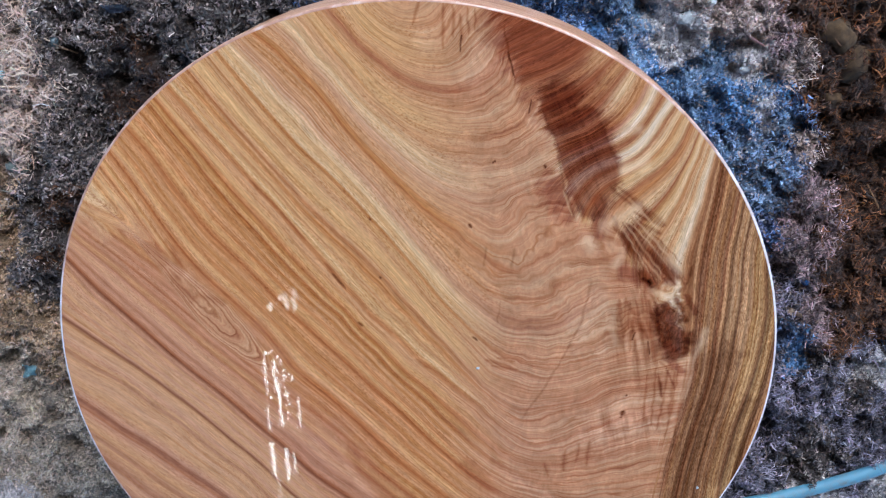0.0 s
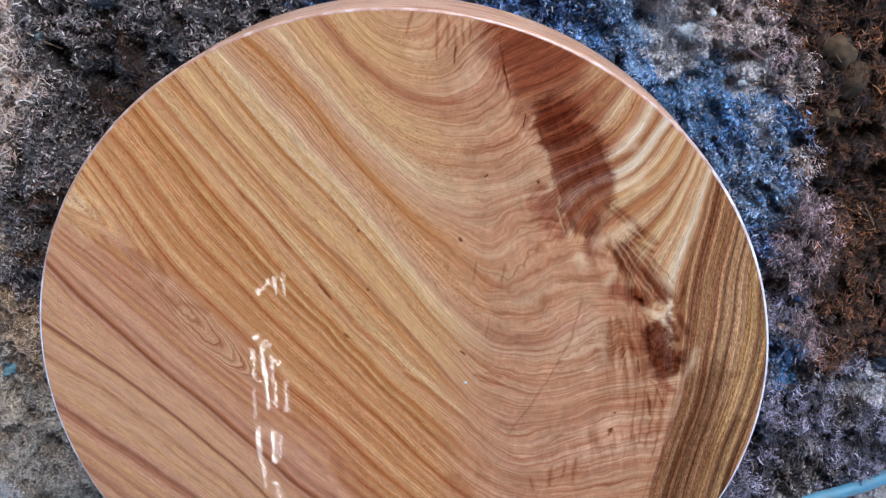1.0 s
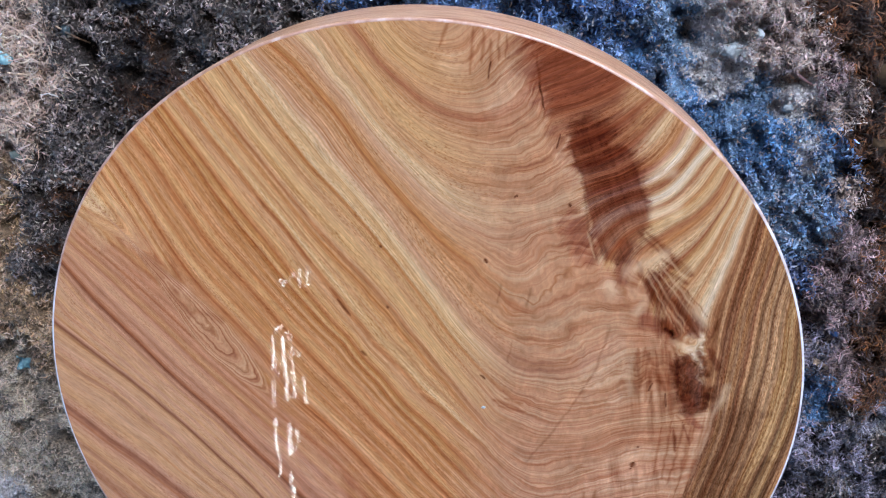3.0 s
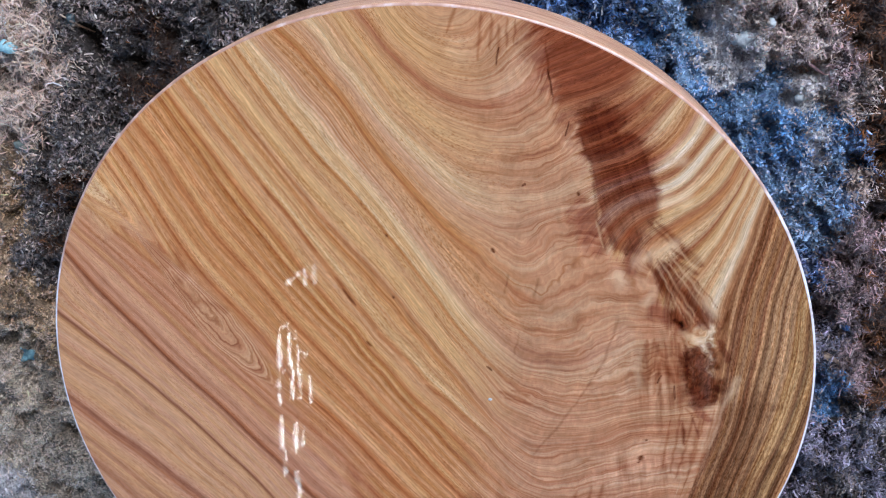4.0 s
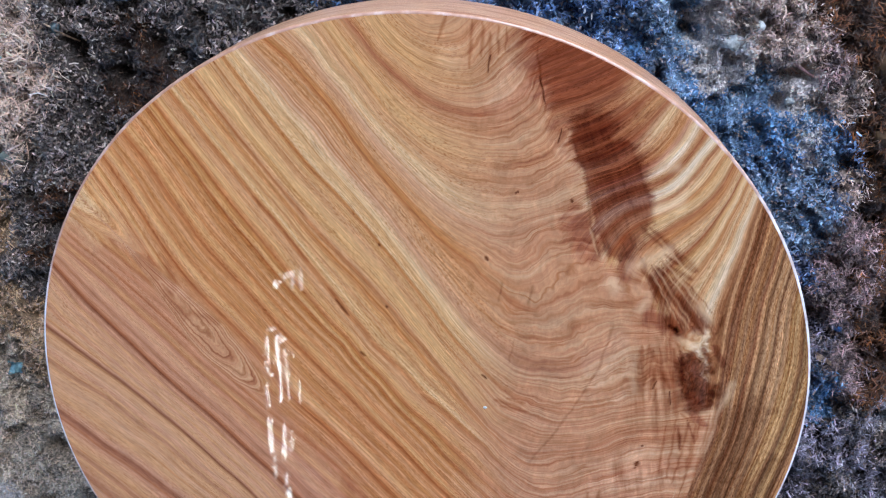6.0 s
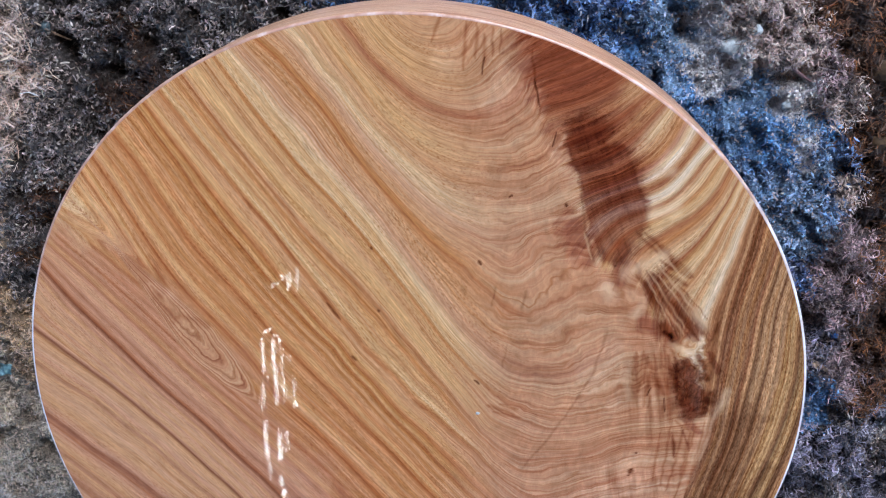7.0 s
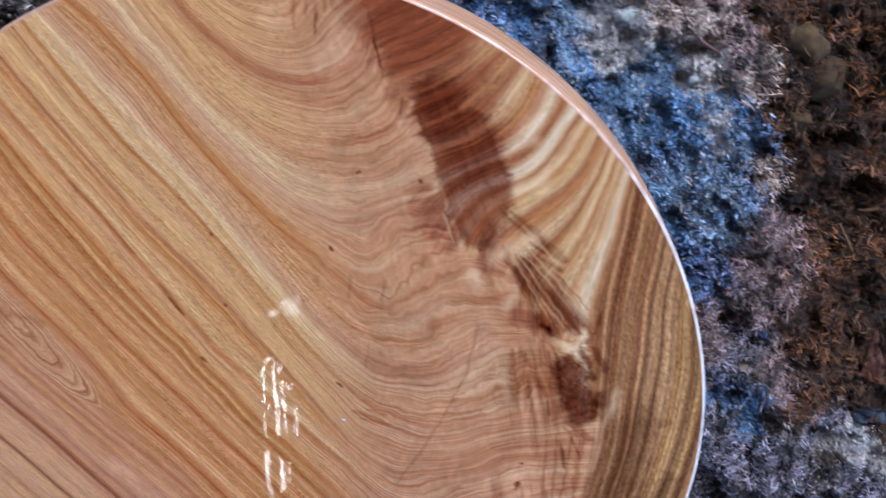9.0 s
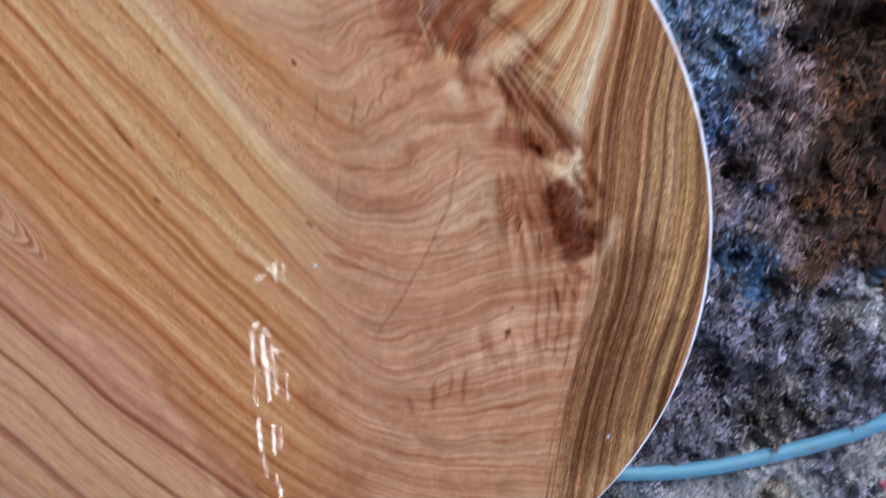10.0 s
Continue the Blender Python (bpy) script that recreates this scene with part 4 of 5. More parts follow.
def litter_at(x, y):
    """The base colour of the litter at places, and its kind."""
    u = x + 0.07 * (vnoise(x, y, 14, 21) - 0.5) + 0.04 * (vnoise(x, y, 45, 22) - 0.5)
    v = y + 0.07 * (vnoise(x, y, 14, 23) - 0.5) + 0.04 * (vnoise(x, y, 45, 24) - 0.5)
    best, kinds = np.full(len(x), 9e9), np.zeros(len(x), int)
    order = sorted(LITTER)
    for kind, sx, sy in SPOTS:
        d2 = (u - sx) ** 2 + (v - sy) ** 2
        kinds = np.where(d2 < best, order.index(kind), kinds)
        best = np.minimum(best, d2)
    colour = np.array([LITTER[k] for k in order])[kinds]
    # bluish light is put into this litter's colour, paler in places, purplish in others
    blue_lit = np.isin(kinds, [order.index("blue"), order.index("navy")])
    paler = blue_lit * np.clip(3 * (vnoise(u, v, 17, 63) - 0.55), 0, 0.5)
    purple = blue_lit * np.clip(3 * (vnoise(u, v, 23, 64) - 0.58), 0, 0.6)
    colour = colour + (np.array(srgb(158, 180, 200)) - colour) * paler[:, None]
    return colour + (np.array(srgb(84, 78, 100)) - colour) * purple[:, None], kinds, order


# hollows trodden into the litter: x, y, radius
PITS = [(-0.571, 0.416, 0.030), (-0.508, 0.470, 0.028), (-0.66, 0.45, 0.03), (-0.73, 0.12, 0.035), (0.582, 0.424, 0.017), (0.42, 0.54, 0.02),
        (0.74, -0.36, 0.045), (0.80, -0.44, 0.03), (0.79, -0.17, 0.028), (0.70, 0.02, 0.02), (-0.80, -0.27, 0.02), (-0.82, -0.40, 0.018)]


def lumps(x, y):
    """Clods of two sizes, 0 to 1 each."""
    u, v = 0.84 * x + 0.54 * y, 0.84 * y - 0.54 * x
    u, v = u + 0.02 * vnoise(x, y, 21, 36), v + 0.02 * vnoise(x, y, 21, 37)
    return vnoise(u, v, 19, 32), 0.6 * vnoise(u, v, 48, 33) + 0.4 * vnoise(x, y, 71, 35)


def height_at(x, y):
    big, small = lumps(x, y)
    pit = sum(np.exp(-(((x - px) ** 2 + (y - py) ** 2) / pr ** 2)) for px, py, pr in PITS)
    u, v = 0.84 * x + 0.54 * y + 0.02 * vnoise(x, y, 30, 36), 0.84 * y - 0.54 * x + 0.02 * vnoise(x, y, 30, 37)
    hole = np.clip((vnoise(u, v, 24, 38) - 0.66) / 0.2, 0, 1)
    crumb = np.abs(2 * vnoise(u, v, 85, 34) - 1) + 0.6 * np.abs(2 * vnoise(u, v, 170, 39) - 1)
    lump = 0.030 * (vnoise(u, v, 7, 31) - 0.5) + 0.030 * (big - 0.5) + 0.036 * (small - 0.5) + 0.010 * (0.8 - crumb) - 0.026 * hole * hole * (3 - 2 * hole)
    near = np.exp(-((x * x + y * y) / 2.2) ** 2)
    return lump * near - 0.004 - 0.036 * pit


def ground_material():
    m = Nodes("trodden_sawdust_and_soil")
    at = m.place()
    tint = m.attr("tint").outputs["Color"]
    grit = m.noise(at, 190, 5, 0.7, 0.6)
    clod = m.noise(at, 45, 4, 0.6)
    colour = m.tone(tint, m.range(grit, 0.34, 0.66, 0.22, 1.0))
    colour = m.tone(colour, m.range(clod, 0.3, 0.7, 0.6, 1.08))
    return m.done(Base_Color=colour, Roughness=m.range(clod, 0.3, 0.7, 0.55, 0.9), Normal=m.bump(m.math("ADD", grit, m.noise(at, 430, 3, 0.7)), 0.9, 0.006))


def litter_material(name, smooth, rough):
    m = Nodes(name)
    at = m.place()
    tint = m.attr("tint").outputs["Color"]
    colour = m.tone(tint, m.range(m.noise(at, 160, 2), 0.3, 0.7, 0.8, 1.15))
    return m.done(Base_Color=colour, Roughness=m.range(m.noise(at, 12, 2), 0.35, 0.65, smooth, rough), Specular_IOR_Level=0.45)


def make_ground():
    far_out = np.cumsum(0.006 * 1.25 ** np.arange(40))
    across, down = np.arange(-1.08, 1.18, 0.0055), np.arange(-0.68, 0.72, 0.0055)
    ax, ay = (np.r_[a[0] - far_out[::-1], a, a[-1] + far_out] for a in (across, down))
    gx, gy = np.meshgrid(ax, ay, indexing="ij")
    x, y = gx.ravel(), gy.ravel()
    g = np.random.default_rng(30)
    x, y = x + g.uniform(-0.002, 0.002, len(x)), y + g.uniform(-0.002, 0.002, len(x))
    k = np.arange(len(x)).reshape(gx.shape)
    faces = np.stack([k[:-1, :-1], k[1:, :-1], k[1:, 1:], k[:-1, 1:]], -1).reshape(-1, 4)
    colour, kinds, order = litter_at(x, y)
    paleness = {"chips": 0.32, "dark": 0.66, "grey": 1.1, "plum": 0.6, "navy": 0.9, "blue": 1.3, "taupe": 1.25, "ash": 2.1, "straw": 0.8, "rust": 0.62, "umber": 0.75}
    colour = colour * np.array([paleness.get(k, 1.0) for k in order])[kinds][:, None]
    far = np.clip((np.hypot(x - 0.05, y) - 1.0) / 0.5, 0, 1)[:, None]
    colour = colour * (1 - far) + np.array(srgb(128, 112, 96)) * far
    me = mesh_from("ground", np.c_[x, y, height_at(x, y)], faces, [("tint", colour)], smooth=False)
    me.materials.append(ground_material())
    tagged(new("ground", me), "trodden soil covered with damp sawdust and wood fibre", "ground", kind="structure")


def strew(count, seed, wanted, box=(-1.03, 1.13, -0.66, 0.70), fade=0.22):
    """Places on the open ground where these kinds of litter lie, and their colours."""
    g = np.random.default_rng(seed)
    x, y = g.uniform(box[0] - fade, box[1] + fade, count * 16), g.uniform(box[2] - fade, box[3] + fade, count * 16)
    out = np.hypot(np.maximum(np.maximum(box[0] - x, x - box[1]), 0), np.maximum(np.maximum(box[2] - y, y - box[3]), 0)) / fade
    keep = (g.random(len(x)) > out * 1.6) & (np.hypot(x, y) > 0.5) & ((y > -0.1) | (np.abs(x) > 0.42))
    pit = sum(np.exp(-(((x - px) ** 2 + (y - py) ** 2) / pr ** 2)) for px, py, pr in PITS)
    keep &= g.random(len(x)) > 0.8 * pit
    # most of it clings to the high places
    high = 0.5 * sum(lumps(x, y))
    keep &= g.random(len(x)) < np.clip(4.0 * (high - 0.26), 0.55, 1.0)
    x, y = x[keep], y[keep]
    colour, kinds, order = litter_at(x + g.normal(0, 0.011, len(x)), y + g.normal(0, 0.011, len(x)))
    keep = np.isin(kinds, [order.index(w) for w in wanted])
    x, y, colour = x[keep][:count], y[keep][:count], colour[keep][:count]
    n = len(x)
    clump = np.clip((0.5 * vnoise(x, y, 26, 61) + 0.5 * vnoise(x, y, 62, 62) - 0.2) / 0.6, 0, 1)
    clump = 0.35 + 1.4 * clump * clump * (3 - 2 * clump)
    grey = colour.mean(1, keepdims=True)
    colour = colour + (grey - colour) * g.uniform(-0.25, 0.3, (n, 1))
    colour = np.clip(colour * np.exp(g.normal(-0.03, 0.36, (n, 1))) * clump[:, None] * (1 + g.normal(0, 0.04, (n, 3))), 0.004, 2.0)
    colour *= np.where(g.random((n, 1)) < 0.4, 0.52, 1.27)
    # stray brown bits trodden in among the rest
    stray = (g.random((n, 1)) < 0.1) * 0.75
    colour = colour + (grey * np.array((1.25, 0.88, 0.66)) - colour) * stray
    colour *= np.minimum(1.0, 0.64 / colour.max(1, keepdims=True))
    return g, x, y, colour


def litter_object(name, label, verts, one, colour):
    n, k = verts.shape[:2]
    faces = (np.arange(n)[:, None, None] * k + one[None]).reshape(-1, one.shape[1])
    me = mesh_from(name, verts.reshape(-1, 3), faces, [("tint", np.repeat(colour, k, 0))], smooth=False)
    me.materials.append(damp_mat if "damp" in name else dry_mat)
    tagged(new(name, me), label, "litter", kind="stuff")


def make_fibres(name, label, count, seed, length, width, wanted, lift, tilt):
    """Thin curled fibres, lying on the ground where their kind is wanted."""
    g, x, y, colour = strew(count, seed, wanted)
    n = len(x)
    size = length[0] + (length[1] - length[0]) * g.random(n) ** 2
    thick = width[0] + (width[1] - width[0]) * g.random(n)
    turn, lean, curl, roll = g.uniform(0, 2 * math.pi, n), g.normal(0, tilt, n), g.normal(0, 0.55, n), g.uniform(0, math.pi, n)
    base = height_at(x, y) + 0.001 + lift * g.random(n) ** 2
    verts = np.empty((n, 9, 3))
    for s, along in enumerate((-0.5, 0.0, 0.5)):
        bend = curl * (along * along - 0.08) * size * 0.8
        cx = x + np.cos(turn) * along * size - np.sin(turn) * bend
        cy = y + np.sin(turn) * along * size + np.cos(turn) * bend
        cz = base + np.sin(lean) * along * size + 0.25 * np.abs(np.sin(lean)) * size
        taper = 1.0 if along == 0 else 0.55
        for c in range(3):
            q = roll + c * 2 * math.pi / 3
            side, up = np.cos(q) * thick * taper, np.sin(q) * thick * taper * 0.45
            verts[:, s * 3 + c] = np.c_[cx - np.sin(turn) * side, cy + np.cos(turn) * side, cz + up]
    one = np.array([[s * 3 + c, s * 3 + (c + 1) % 3, s * 3 + 3 + (c + 1) % 3, s * 3 + 3 + c] for s in range(2) for c in range(3)])
    litter_object(name, label, verts, one, colour)


def make_flakes(name, label, count, seed, length, width, wanted, lift, tilt, fine=False):
    """Small flakes and crumbs at all angles, eight-sided or, the fine ones, four-sided."""
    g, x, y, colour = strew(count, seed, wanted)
    n = len(x)
    size = length[0] + (length[1] - length[0]) * g.random(n) ** 1.6
    broad = np.minimum(width[0] + (width[1] - width[0]) * g.random(n), size * 0.6)
    thin = broad * g.uniform(0.15, 0.6, n)
    turn, lean, tip = g.uniform(0, 2 * math.pi, n), g.normal(0, tilt, n), g.normal(0, tilt, n)
    c, s, cl, sl, ct, st = np.cos(turn), np.sin(turn), np.cos(lean), np.sin(lean), np.cos(tip), np.sin(tip)
    e1 = np.c_[c * cl, s * cl, sl]
    side = np.c_[-s, c, 0 * c]
    up = np.cross(e1, side)
    e2, e3 = side * ct[:, None] + up * st[:, None], up * ct[:, None] - side * st[:, None]
    mid = np.c_[x, y, height_at(x, y) + lift * g.random(n) ** 1.5 + 0.3 * np.abs(sl) * size]
    off = g.uniform(-0.25, 0.25, (n, 1)) * size[:, None]
    a, b, d = e1 * size[:, None] / 2, e2 * broad[:, None] / 2, e3 * thin[:, None] / 2
    verts = np.stack([mid + a, mid - a, mid + b + e1 * off, mid - b - e1 * off, mid + d, mid - d], 1)
    one = np.array([[0, 2, 4], [2, 1, 4], [1, 3, 4], [3, 0, 4], [2, 0, 5], [1, 2, 5], [3, 1, 5], [0, 3, 5]])
    if fine:
        verts = np.stack([mid + a, mid - a, mid + b + e1 * off + d, mid - b - e1 * off + d * 2], 1)
        one = np.array([[0, 2, 1], [0, 1, 3], [1, 2, 3], [0, 3, 2]])
    litter_object(name, label, verts, one, colour)


make_ground()
damp_mat = litter_material("damp_wood_litter", 0.18, 0.5)
dry_mat = litter_material("dry_wood_litter", 0.5, 0.85)
make_fibres("straw_litter", "pale dry wood straw scattered on the ground", 13000, 41, (0.008, 0.036), (0.0006, 0.0017), ("straw",), 0.014, 0.22)
make_fibres("dry_fibre_litter", "short greyish dry wood fibre on the ground", 13000, 51, (0.006, 0.018), (0.0006, 0.0016), ("soil", "grey"), 0.01, 0.3)
make_flakes("sawdust_litter", "fine grey sawdust crumbs on trodden soil", 56000, 42, (0.003, 0.011), (0.0015, 0.0042), ("grey", "soil", "straw"), 0.007, 0.45, True)
make_flakes("damp_crumb_litter", "dark damp wood crumbs around the table", 48000, 43, (0.003, 0.012), (0.002, 0.006), ("dark", "navy"), 0.012, 0.6, True)
make_fibres("damp_fibre_litter", "dark damp curled wood fibre around the table", 20000, 47, (0.006, 0.016), (0.0008, 0.0022), ("dark", "navy"), 0.014, 0.45)
make_flakes("blue_crumb_litter", "wood crumbs on the ground, coloured bright blue for bluish light", 36000, 44, (0.003, 0.010), (0.002, 0.005), ("blue",), 0.010, 0.6, True)
make_fibres("blue_fibre_litter", "curled wood fibre coloured bright blue for bluish light", 5500, 48, (0.004, 0.012), (0.0007, 0.0020), ("blue", "navy"), 0.012, 0.45)
make_flakes("chip_litter", "greyish wood chips scattered on the ground", 46000, 45, (0.005, 0.016), (0.0014, 0.0038), ("chips", "taupe", "plum"), 0.012, 0.5, True)
make_fibres("shaving_litter", "greyish curled shavings scattered on the ground", 12000, 49, (0.008, 0.026), (0.0006, 0.0016), ("chips", "taupe", "plum"), 0.014, 0.4)
make_flakes("pale_crumb_litter", "pale ash-coloured wood crumbs on the ground", 36000, 52, (0.003, 0.010), (0.0016, 0.0040), ("ash", "taupe"), 0.011, 0.5, True)
make_fibres("rusty_shaving_litter", "rust-brown shavings over dark soil", 25000, 46, (0.007, 0.024), (0.0006, 0.0016), ("rust", "umber"), 0.014, 0.35)
make_flakes("rusty_crumb_litter", "rust-brown bark crumbs over dark soil", 10000, 50, (0.004, 0.014), (0.002, 0.005), ("rust", "umber"), 0.010, 0.55)


def make_hose():
    hose = tagged(new("water_hose"), "light blue ribbed water hose lying on the litter", "hose")
    path = [(0.30, -0.56), (0.59, -0.548), (0.682, -0.536), (0.781, -0.511), (0.877, -0.482), (0.969, -0.444), (1.03, -0.411), (1.14, -0.34), (1.3, -0.2)]
    cu = bpy.data.curves.new("tube_path", "CURVE")
    cu.dimensions = "3D"
    sp = cu.splines.new("NURBS")
    sp.points.add(len(path) - 1)
    for q, (x, y) in zip(sp.points, path):
        q.co = (x, y, float(height_at(np.array([x]), np.array([y]))[0]) * 0.4 + 0.018, 1)
    sp.use_endpoint_u, sp.order_u, sp.resolution_u = True, 4, 24
    cu.bevel_depth, cu.bevel_resolution, cu.use_fill_caps = 0.0140, 5, True
    tmp = new("tube_path", cu)
    me = bpy.data.meshes.new_from_object(tmp.evaluated_get(bpy.context.evaluated_depsgraph_get()))
    bpy.data.objects.remove(tmp)
    me.shade_smooth()
    m = Nodes("blue_hose_plastic")
    at = m.place()
    x, y, z = m.split(at)
    weave = m.math("SINE", m.math("ADD", m.math("MULTIPLY", x, 1500), m.math("MULTIPLY", y, 900)))
    dirt = m.noise(at, 40, 4, 0.65)
    colour = m.mix(m.range(dirt, 0.5, 0.75), srgb(92, 142, 164), srgb(112, 112, 104))
    colour = m.tone(colour, m.range(weave, -1, 1, 0.88, 1.06))
    m.done(Base_Color=colour, Roughness=0.45, Normal=m.bump(weave, 0.2, 0.0008))
    me.materials.append(m.mat)
    tube = new("tube", me)
    tube.parent = hose


make_hose()


# ---------------------------------------------------------------- unseen roof, added to darken what the tabletop mirrors
def make_roof():
    xs = sorted({-10.0, 10.0, *(g[0] for g in GAPS), *(g[1] for g in GAPS)})
    ys = sorted({-13.0, 9.0, *(g[2] for g in GAPS), *(g[3] for g in GAPS)})
    bm = bmesh.new()
    for x0, x1 in zip(xs, xs[1:]):
        for y0, y1 in zip(ys, ys[1:]):
            mx, my = (x0 + x1) / 2, (y0 + y1) / 2
            if any(a < mx < b and c < my < d for a, b, c, d in GAPS):
                continue
            bm.faces.new([bm.verts.new((x, y, ROOF)) for x, y in ((x0, y0), (x0, y1), (x1, y1), (x1, y0))])
    bmesh.ops.remove_doubles(bm, verts=bm.verts[:], dist=1e-5)
    m = Nodes("added_roof_sheet")
    n = m.noise(m.place(), 3, 4)
    m.done(Base_Color=m.ramp(n, [(0.3, (0.10, 0.09, 0.08)), (0.7, (0.2, 0.18, 0.16))]), Roughness=0.8)
    roof = part("added_roof", bm, m.mat)
    tagged(roof, "unseen roof added overhead, slit for the tabletop's glare", "roof", kind="structure")
    for sx in (-9.8, 9.8):
        for sy in (-12.8, 8.8):
            bm = bmesh.new()
            bmesh.ops.create_cube(bm, size=1, matrix=Matrix.LocRotScale((sx, sy, ROOF / 2 - 0.1), None, (0.25, 0.25, ROOF + 0.2)))
            tagged(part("post", bm, m.mat), "unseen post added to carry the added roof", "post", kind="structure")


make_roof()

# ---------------------------------------------------------------- loose things on the ground
def floor_z(x, y):
    return float(height_at(np.array([x]), np.array([y]))[0])


def mottled(name, dark, light, scale=120, rough=0.6, bump=0.4):
    m = Nodes(name)
    at = m.object_place()
    n = m.noise(at, scale, 4, 0.6)
    spots = m.noise(at, scale * 3.3, 2)
    colour = m.tone(m.mix(m.range(n, 0.3, 0.7), dark, light), m.range(spots, 0.3, 0.7, 0.8, 1.12))
    return m.done(Base_Color=colour, Roughness=rough, Normal=m.bump(n, bump, 0.002))


def make_stone(name, label, category, x, y, size, material, seed, turn=0.0, facets=0.25, sunk=0.3):
    """A lump with uneven, slightly flattened sides."""
    g = random.Random(seed)
    bm = bmesh.new()
    bmesh.ops.create_icosphere(bm, subdivisions=3, radius=0.5)
    cuts = [(Vector((g.uniform(-1, 1), g.uniform(-1, 1), g.uniform(-0.3, 1))).normalized(), g.uniform(0.28, 0.44)) for _ in range(9)]
    for v in bm.verts:
        for n, d in cuts:
            over = v.co.dot(n) - d
            if over > 0:
                v.co -= n * over * (1 - facets * 0.3)
        v.co *= 1 + 0.22 * noise.noise(v.co * 6 + Vector((seed, 0, 0))) + 0.10 * noise.noise(v.co * 17 + Vector((0, seed, 0)))
        v.co = Vector((v.co.x * size[0], v.co.y * size[1], v.co.z * size[2]))
    ob = part(name, bm, material, None, label, smooth=True)
    ob.matrix_world = pose(x, y, floor_z(x, y) + size[2] * (0.5 - sunk) + 0.004, 0, 0, turn)
    return tagged(ob, label, category)


def make_stick(name, label, a, b, thick, material, seed, lift=0.012):
    """A split of wood, tapered and a little bent."""
    g = random.Random(seed)
    ax, bx = Vector((*a, floor_z(*a) + lift)), Vector((*b, floor_z(*b) + lift))
    ahead = (bx - ax).normalized()
    side = ahead.cross(Vector((0, 0, 1))).normalized()
    bm = bmesh.new()
    loops = []
    for k in range(7):
        t = k / 6
        mid = ax.lerp(bx, t) + side * thick * 1.2 * math.sin(t * math.pi) * g.uniform(0.4, 1)
        r = thick * (0.55 + 0.45 * math.sin(math.pi * min(max(t, 0.12), 0.9))) * g.uniform(0.85, 1.1)
        loops.append([bm.verts.new(mid + side * math.cos(q) * r + Vector((0, 0, 0.6 * r * math.sin(q)))) for q in (0.3, 1.4, 2.7, 3.6, 4.9)])
    for p, q in zip(loops, loops[1:]):
        for i in range(5):
            bm.faces.new([p[i], p[(i + 1) % 5], q[(i + 1) % 5], q[i]])
    bm.faces.new(loops[0][::-1])
    bm.faces.new(loops[-1])
    return tagged(part(name, bm, material, None, label), label, "stick")


def make_scrap(name, label, category, corners, material, seed, crumple=0.006, thick=0.0008):
    """A thin crumpled sheet between three or four corners, with thickness."""
    pts = [Vector((x, y, 0)) for x, y in corners]
    if len(pts) == 3:
        pts.append((pts[0] + pts[2]) / 2 + (pts[0] + pts[2] - 2 * pts[1]) * 0.05)
    n = 8
    bm = bmesh.new()
    grid = []
    for i in range(n + 1):
        row = []
        for j in range(n + 1):
            u, v = i / n, j / n
            p = pts[0] * (1 - u) * (1 - v) + pts[1] * u * (1 - v) + pts[2] * u * v + pts[3] * (1 - u) * v
            bend = noise.noise(p * 60 + Vector((seed, 0, 0)))
            p = p + Vector((0.002 * noise.noise(p * 90 + Vector((0, seed, 0))), 0.002 * noise.noise(p * 90 + Vector((0, 0, seed))), 0))
            p.z = floor_z(p.x, p.y) + 0.013 + crumple * bend
            row.append(bm.verts.new(p))
        grid.append(row)
    for i in range(n):
        for j in range(n):
            bm.faces.new([grid[i][j], grid[i + 1][j], grid[i + 1][j + 1], grid[i][j + 1]])
    bmesh.ops.solidify(bm, geom=bm.faces[:], thickness=thick)
    return tagged(part(name, bm, material, None, label, smooth=True), label, category)


pale_blue = mottled("pale_blue_plastic", srgb(108, 150, 160), srgb(160, 196, 200), 90, 0.4)
slate = mottled("dark_slate", srgb(46, 58, 64), srgb(78, 94, 100), 150, 0.45)
chalk = mottled("chalky_stone", srgb(150, 156, 156), srgb(206, 212, 212), 160, 0.95, 1.0)
moss_stone = mottled("grey_green_stone", srgb(84, 92, 84), srgb(126, 132, 122), 130, 0.8)
clay = mottled("brown_clay", srgb(46, 33, 20), srgb(84, 64, 38), 45, 0.95, 1.0)
dry_wood = mottled("dry_split_wood", srgb(180, 150, 124), srgb(222, 198, 172), 200, 0.7)
dull_wood = mottled("dull_twig_wood", srgb(96, 70, 46), srgb(136, 104, 72), 200, 0.8)
bark_wood = mottled("purplish_bark", srgb(92, 66, 66), srgb(132, 100, 98), 200, 0.7)
deep_blue = mottled("deep_blue_plastic", srgb(18, 54, 110), srgb(50, 100, 160), 150, 0.35)
leaf_red = mottled("dry_leaf", srgb(84, 46, 38), srgb(120, 74, 60), 120, 0.6)
film_grey = mottled("grey_blue_film", srgb(62, 72, 92), srgb(104, 116, 138), 90, 0.35)
pink_scrap = mottled("pink_paper", srgb(190, 90, 110), srgb(220, 140, 150), 140, 0.6)

make_stone("plastic_lump", "pale blue-grey plastic lump in dry straw", "plastic lump", -0.806, 0.440, (0.040, 0.032, 0.022), pale_blue, 2, 20)
make_stone("slate_chip", "small dark slate chip among damp fibre", "stone", -0.690, 0.492, (0.020, 0.026, 0.014), slate, 3, -20)
make_stone("flat_stone", "flat grey-green stone on sawdust", "stone", -0.812, 0.248, (0.046, 0.026, 0.016), moss_stone, 5, -12)
make_stone("clay_clod", "dry brown clay clod among rusty shavings", "clod", 0.758, 0.489, (0.072, 0.064, 0.044), clay, 6, 10, 0.2, 0.62)
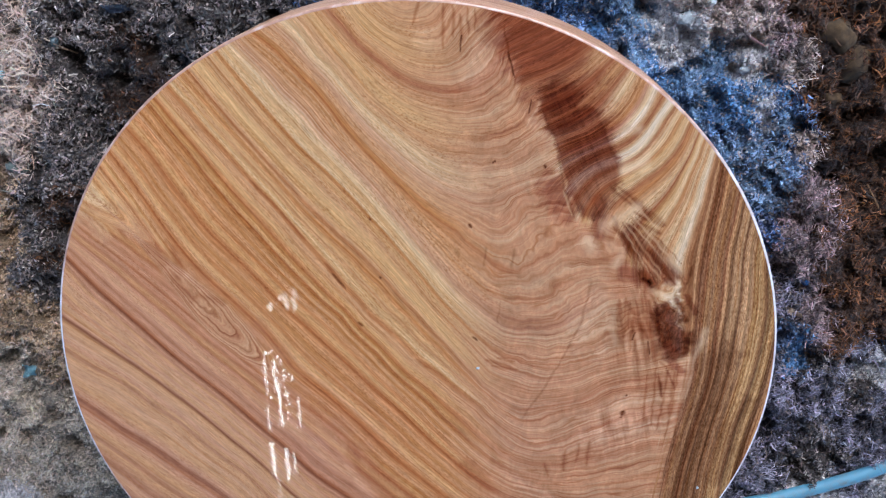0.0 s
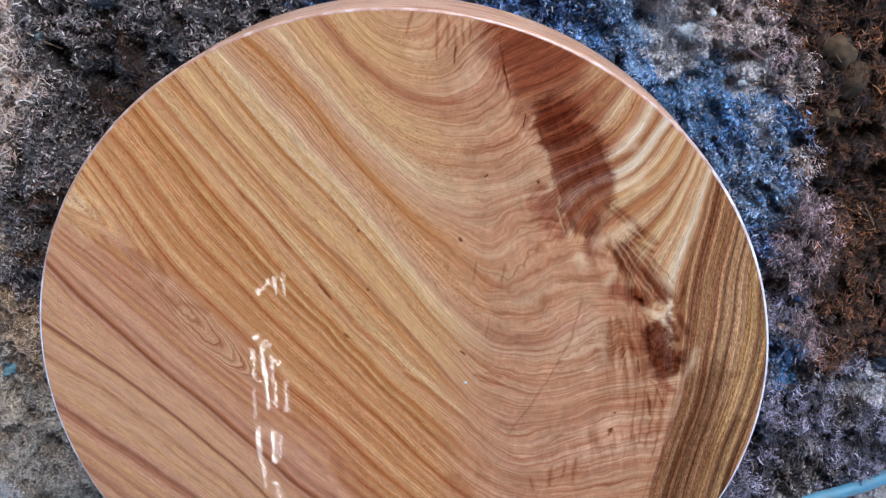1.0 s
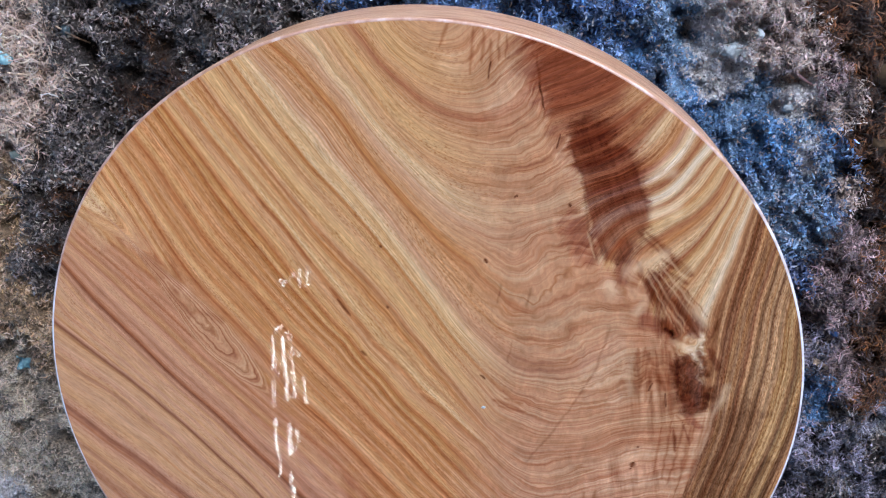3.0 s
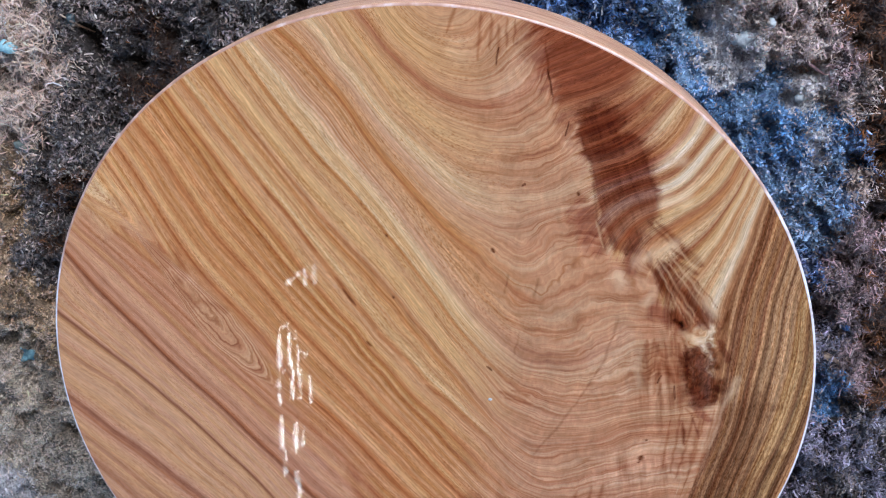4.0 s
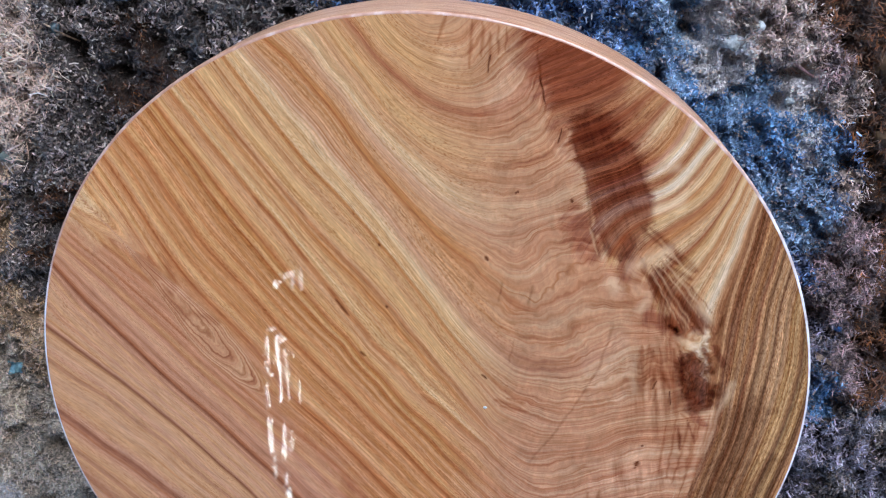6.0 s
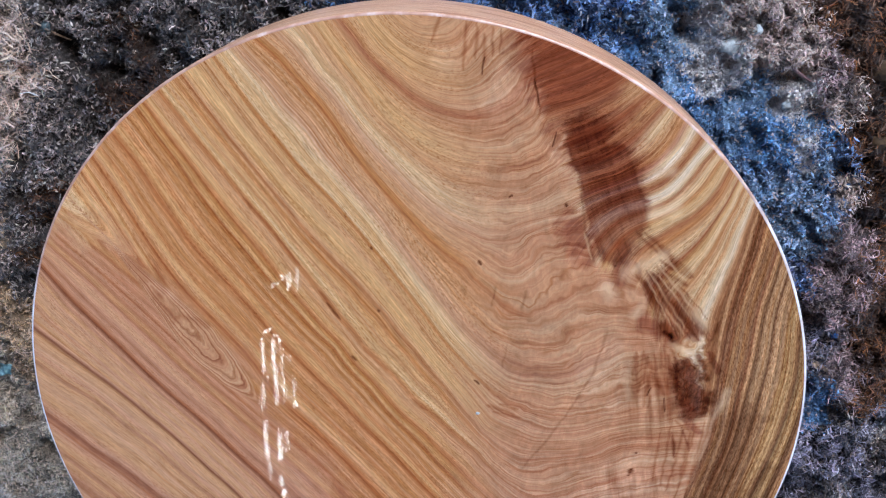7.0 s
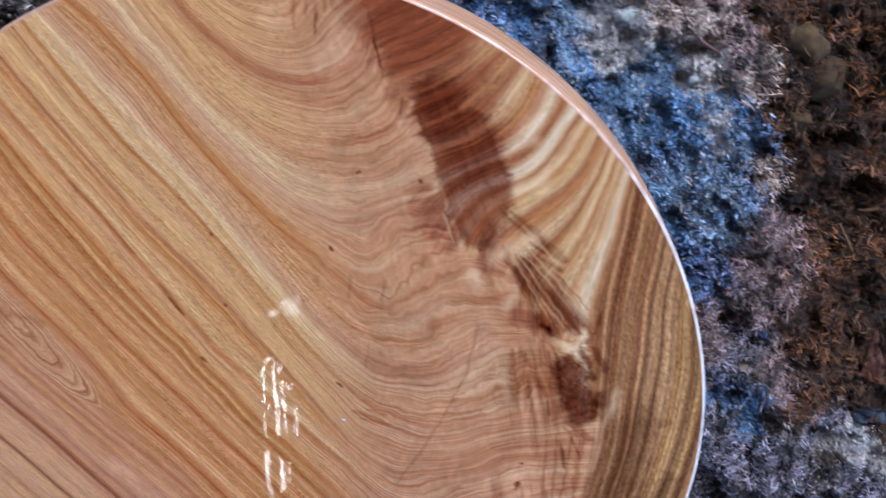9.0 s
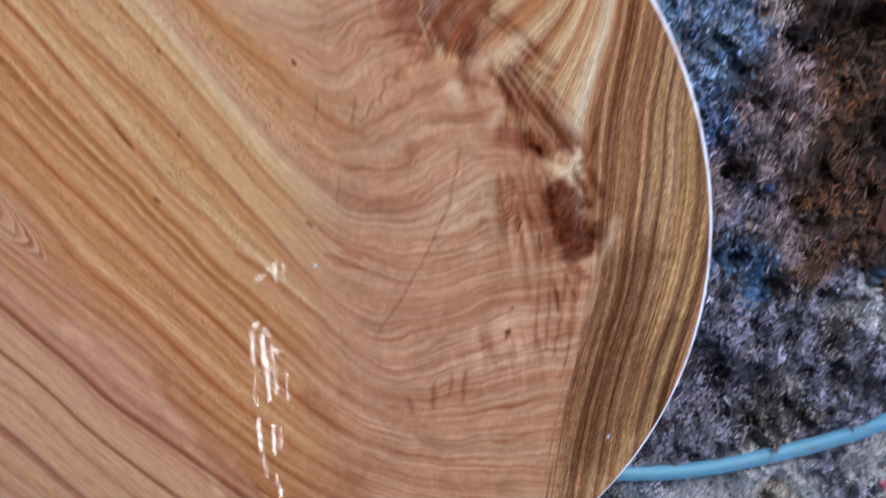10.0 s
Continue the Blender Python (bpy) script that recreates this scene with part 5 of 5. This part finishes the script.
make_stone("clay_clod", "large brown clay clod among rusty shavings", "clod", 0.795, 0.430, (0.084, 0.080, 0.050), clay, 7, 50, 0.2, 0.62)
make_stone("clay_clod", "small brown clay clod on dark soil", "clod", 0.768, 0.369, (0.044, 0.040, 0.030), clay, 8, 80, 0.2, 0.55)
make_stone("blue_fragment", "deep blue plastic fragment among grey chips", "plastic lump", 0.764, 0.006, (0.016, 0.026, 0.012), deep_blue, 9, 25)
make_stick("wood_split", "pale split of dry wood on straw", (-0.814, 0.359), (-0.771, 0.317), 0.0042, dry_wood, 1)
make_stick("wood_split", "pale thin split of wood among straw", (-0.700, 0.505), (-0.660, 0.468), 0.0022, dry_wood, 4)
make_stick("wood_split", "pale short split of wood among straw", (-0.800, 0.415), (-0.742, 0.414), 0.0024, dry_wood, 5)
make_stick("twig", "purplish brown twig on taupe fibre", (0.577, 0.510), (0.629, 0.473), 0.0032, bark_wood, 2)
make_stick("twig", "dull brown broken twig on dark soil", (0.886, 0.228), (0.912, 0.236), 0.0030, dull_wood, 3)
make_stick("twig", "yellowish brown curved twig over rusty shavings", (0.860, 0.205), (0.915, 0.120), 0.0022, dull_wood, 6)
make_scrap("leaf", "reddish brown dry leaf on dark soil", "leaf", [(0.950, 0.034), (0.928, -0.066), (0.973, -0.075)], leaf_red, 3)
make_scrap("plastic_film", "grey-blue scrap of plastic film on chips", "plastic film", [(0.940, -0.130), (0.952, -0.158), (1.000, -0.150), (0.992, -0.122)], film_grey, 5)
make_scrap("plastic_film", "crumpled pale blue plastic film on sawdust", "plastic film", [(-0.898, -0.202), (-0.893, -0.228), (-0.862, -0.224), (-0.858, -0.204)], pale_blue, 7, 0.010)
make_scrap("plastic_film", "grey-blue plastic film in damp fibre", "plastic film", [(-0.585, 0.565), (-0.570, 0.545), (-0.535, 0.548), (-0.540, 0.560)], film_grey, 8, 0.008)
make_stone("chalk_chip", "chalky white chip among ash-coloured fibre", "stone", 0.492, 0.520, (0.040, 0.034, 0.024), chalk, 13, 30)
make_stone("chalk_chip", "small chalky white chip in pale fibre", "stone", 0.526, 0.550, (0.022, 0.018, 0.014), chalk, 14, 70)
make_stone("chalk_chip", "pale chip beside a hole in blue litter", "stone", 0.603, 0.428, (0.024, 0.018, 0.014), chalk, 15, 10)
make_scrap("wood_chip", "pale flat wood chip on grey chips", "wood chip", [(0.730, -0.046), (0.735, -0.062), (0.762, -0.068), (0.758, -0.056)], dry_wood, 9, 0.003, 0.002)
make_scrap("paper_scrap", "small pink scrap of paper on chips", "paper", [(1.035, -0.542), (1.040, -0.560), (1.060, -0.556), (1.056, -0.540)], pink_scrap, 11)


def make_board():
    """A weathered board that lies beside the shavings."""
    bm = bmesh.new()
    bmesh.ops.create_cube(bm, size=1, matrix=Matrix.Diagonal((0.14, 0.60, 0.03, 1)))
    bmesh.ops.bevel(bm, geom=bm.edges[:], offset=0.003, segments=2, affect="EDGES")
    m = Nodes("weathered_board")
    x, y, z = m.split(m.object_place())
    grain = m.noise(m.vec(m.math("MULTIPLY", x, 160), m.math("MULTIPLY", y, 7), m.math("MULTIPLY", z, 160)), 1.0, 4, 0.6)
    colour = m.ramp(grain, [(0.3, srgb(78, 62, 45)), (0.55, srgb(120, 100, 75)), (0.75, srgb(148, 126, 97))])
    m.done(Base_Color=colour, Roughness=0.8, Normal=m.bump(grain, 0.4, 0.002))
    ob = part("board", bm, m.mat)
    ob.matrix_world = pose(0.998, 0.400, 0.022, 0, 0, 12.5)
    tagged(ob, "weathered brown board lying beside rusty shavings", "board")


make_board()


def make_fleck(x, y, size, turn):
    """A crumb of white chalk that lies on the table."""
    bm = bmesh.new()
    bmesh.ops.create_icosphere(bm, subdivisions=2, radius=0.5)
    for v in bm.verts:
        v.co *= 1 + 0.35 * noise.noise(v.co * 3 + Vector((turn, 0, 0)))
        v.co = Vector((v.co.x * size, v.co.y * size * 0.7, max(v.co.z, -0.3) * size * 0.5))
    ob = part("chalk_crumb", bm, chalk)
    ob.matrix_world = pose(x, y, TOP + size * 0.15, 0, 0, turn)
    tagged(ob, "small white chalk crumb lying on the tabletop", "crumb")


make_fleck(0.109, -0.002, 0.0065, 20)
make_fleck(0.495, -0.2395, 0.0060, 75)
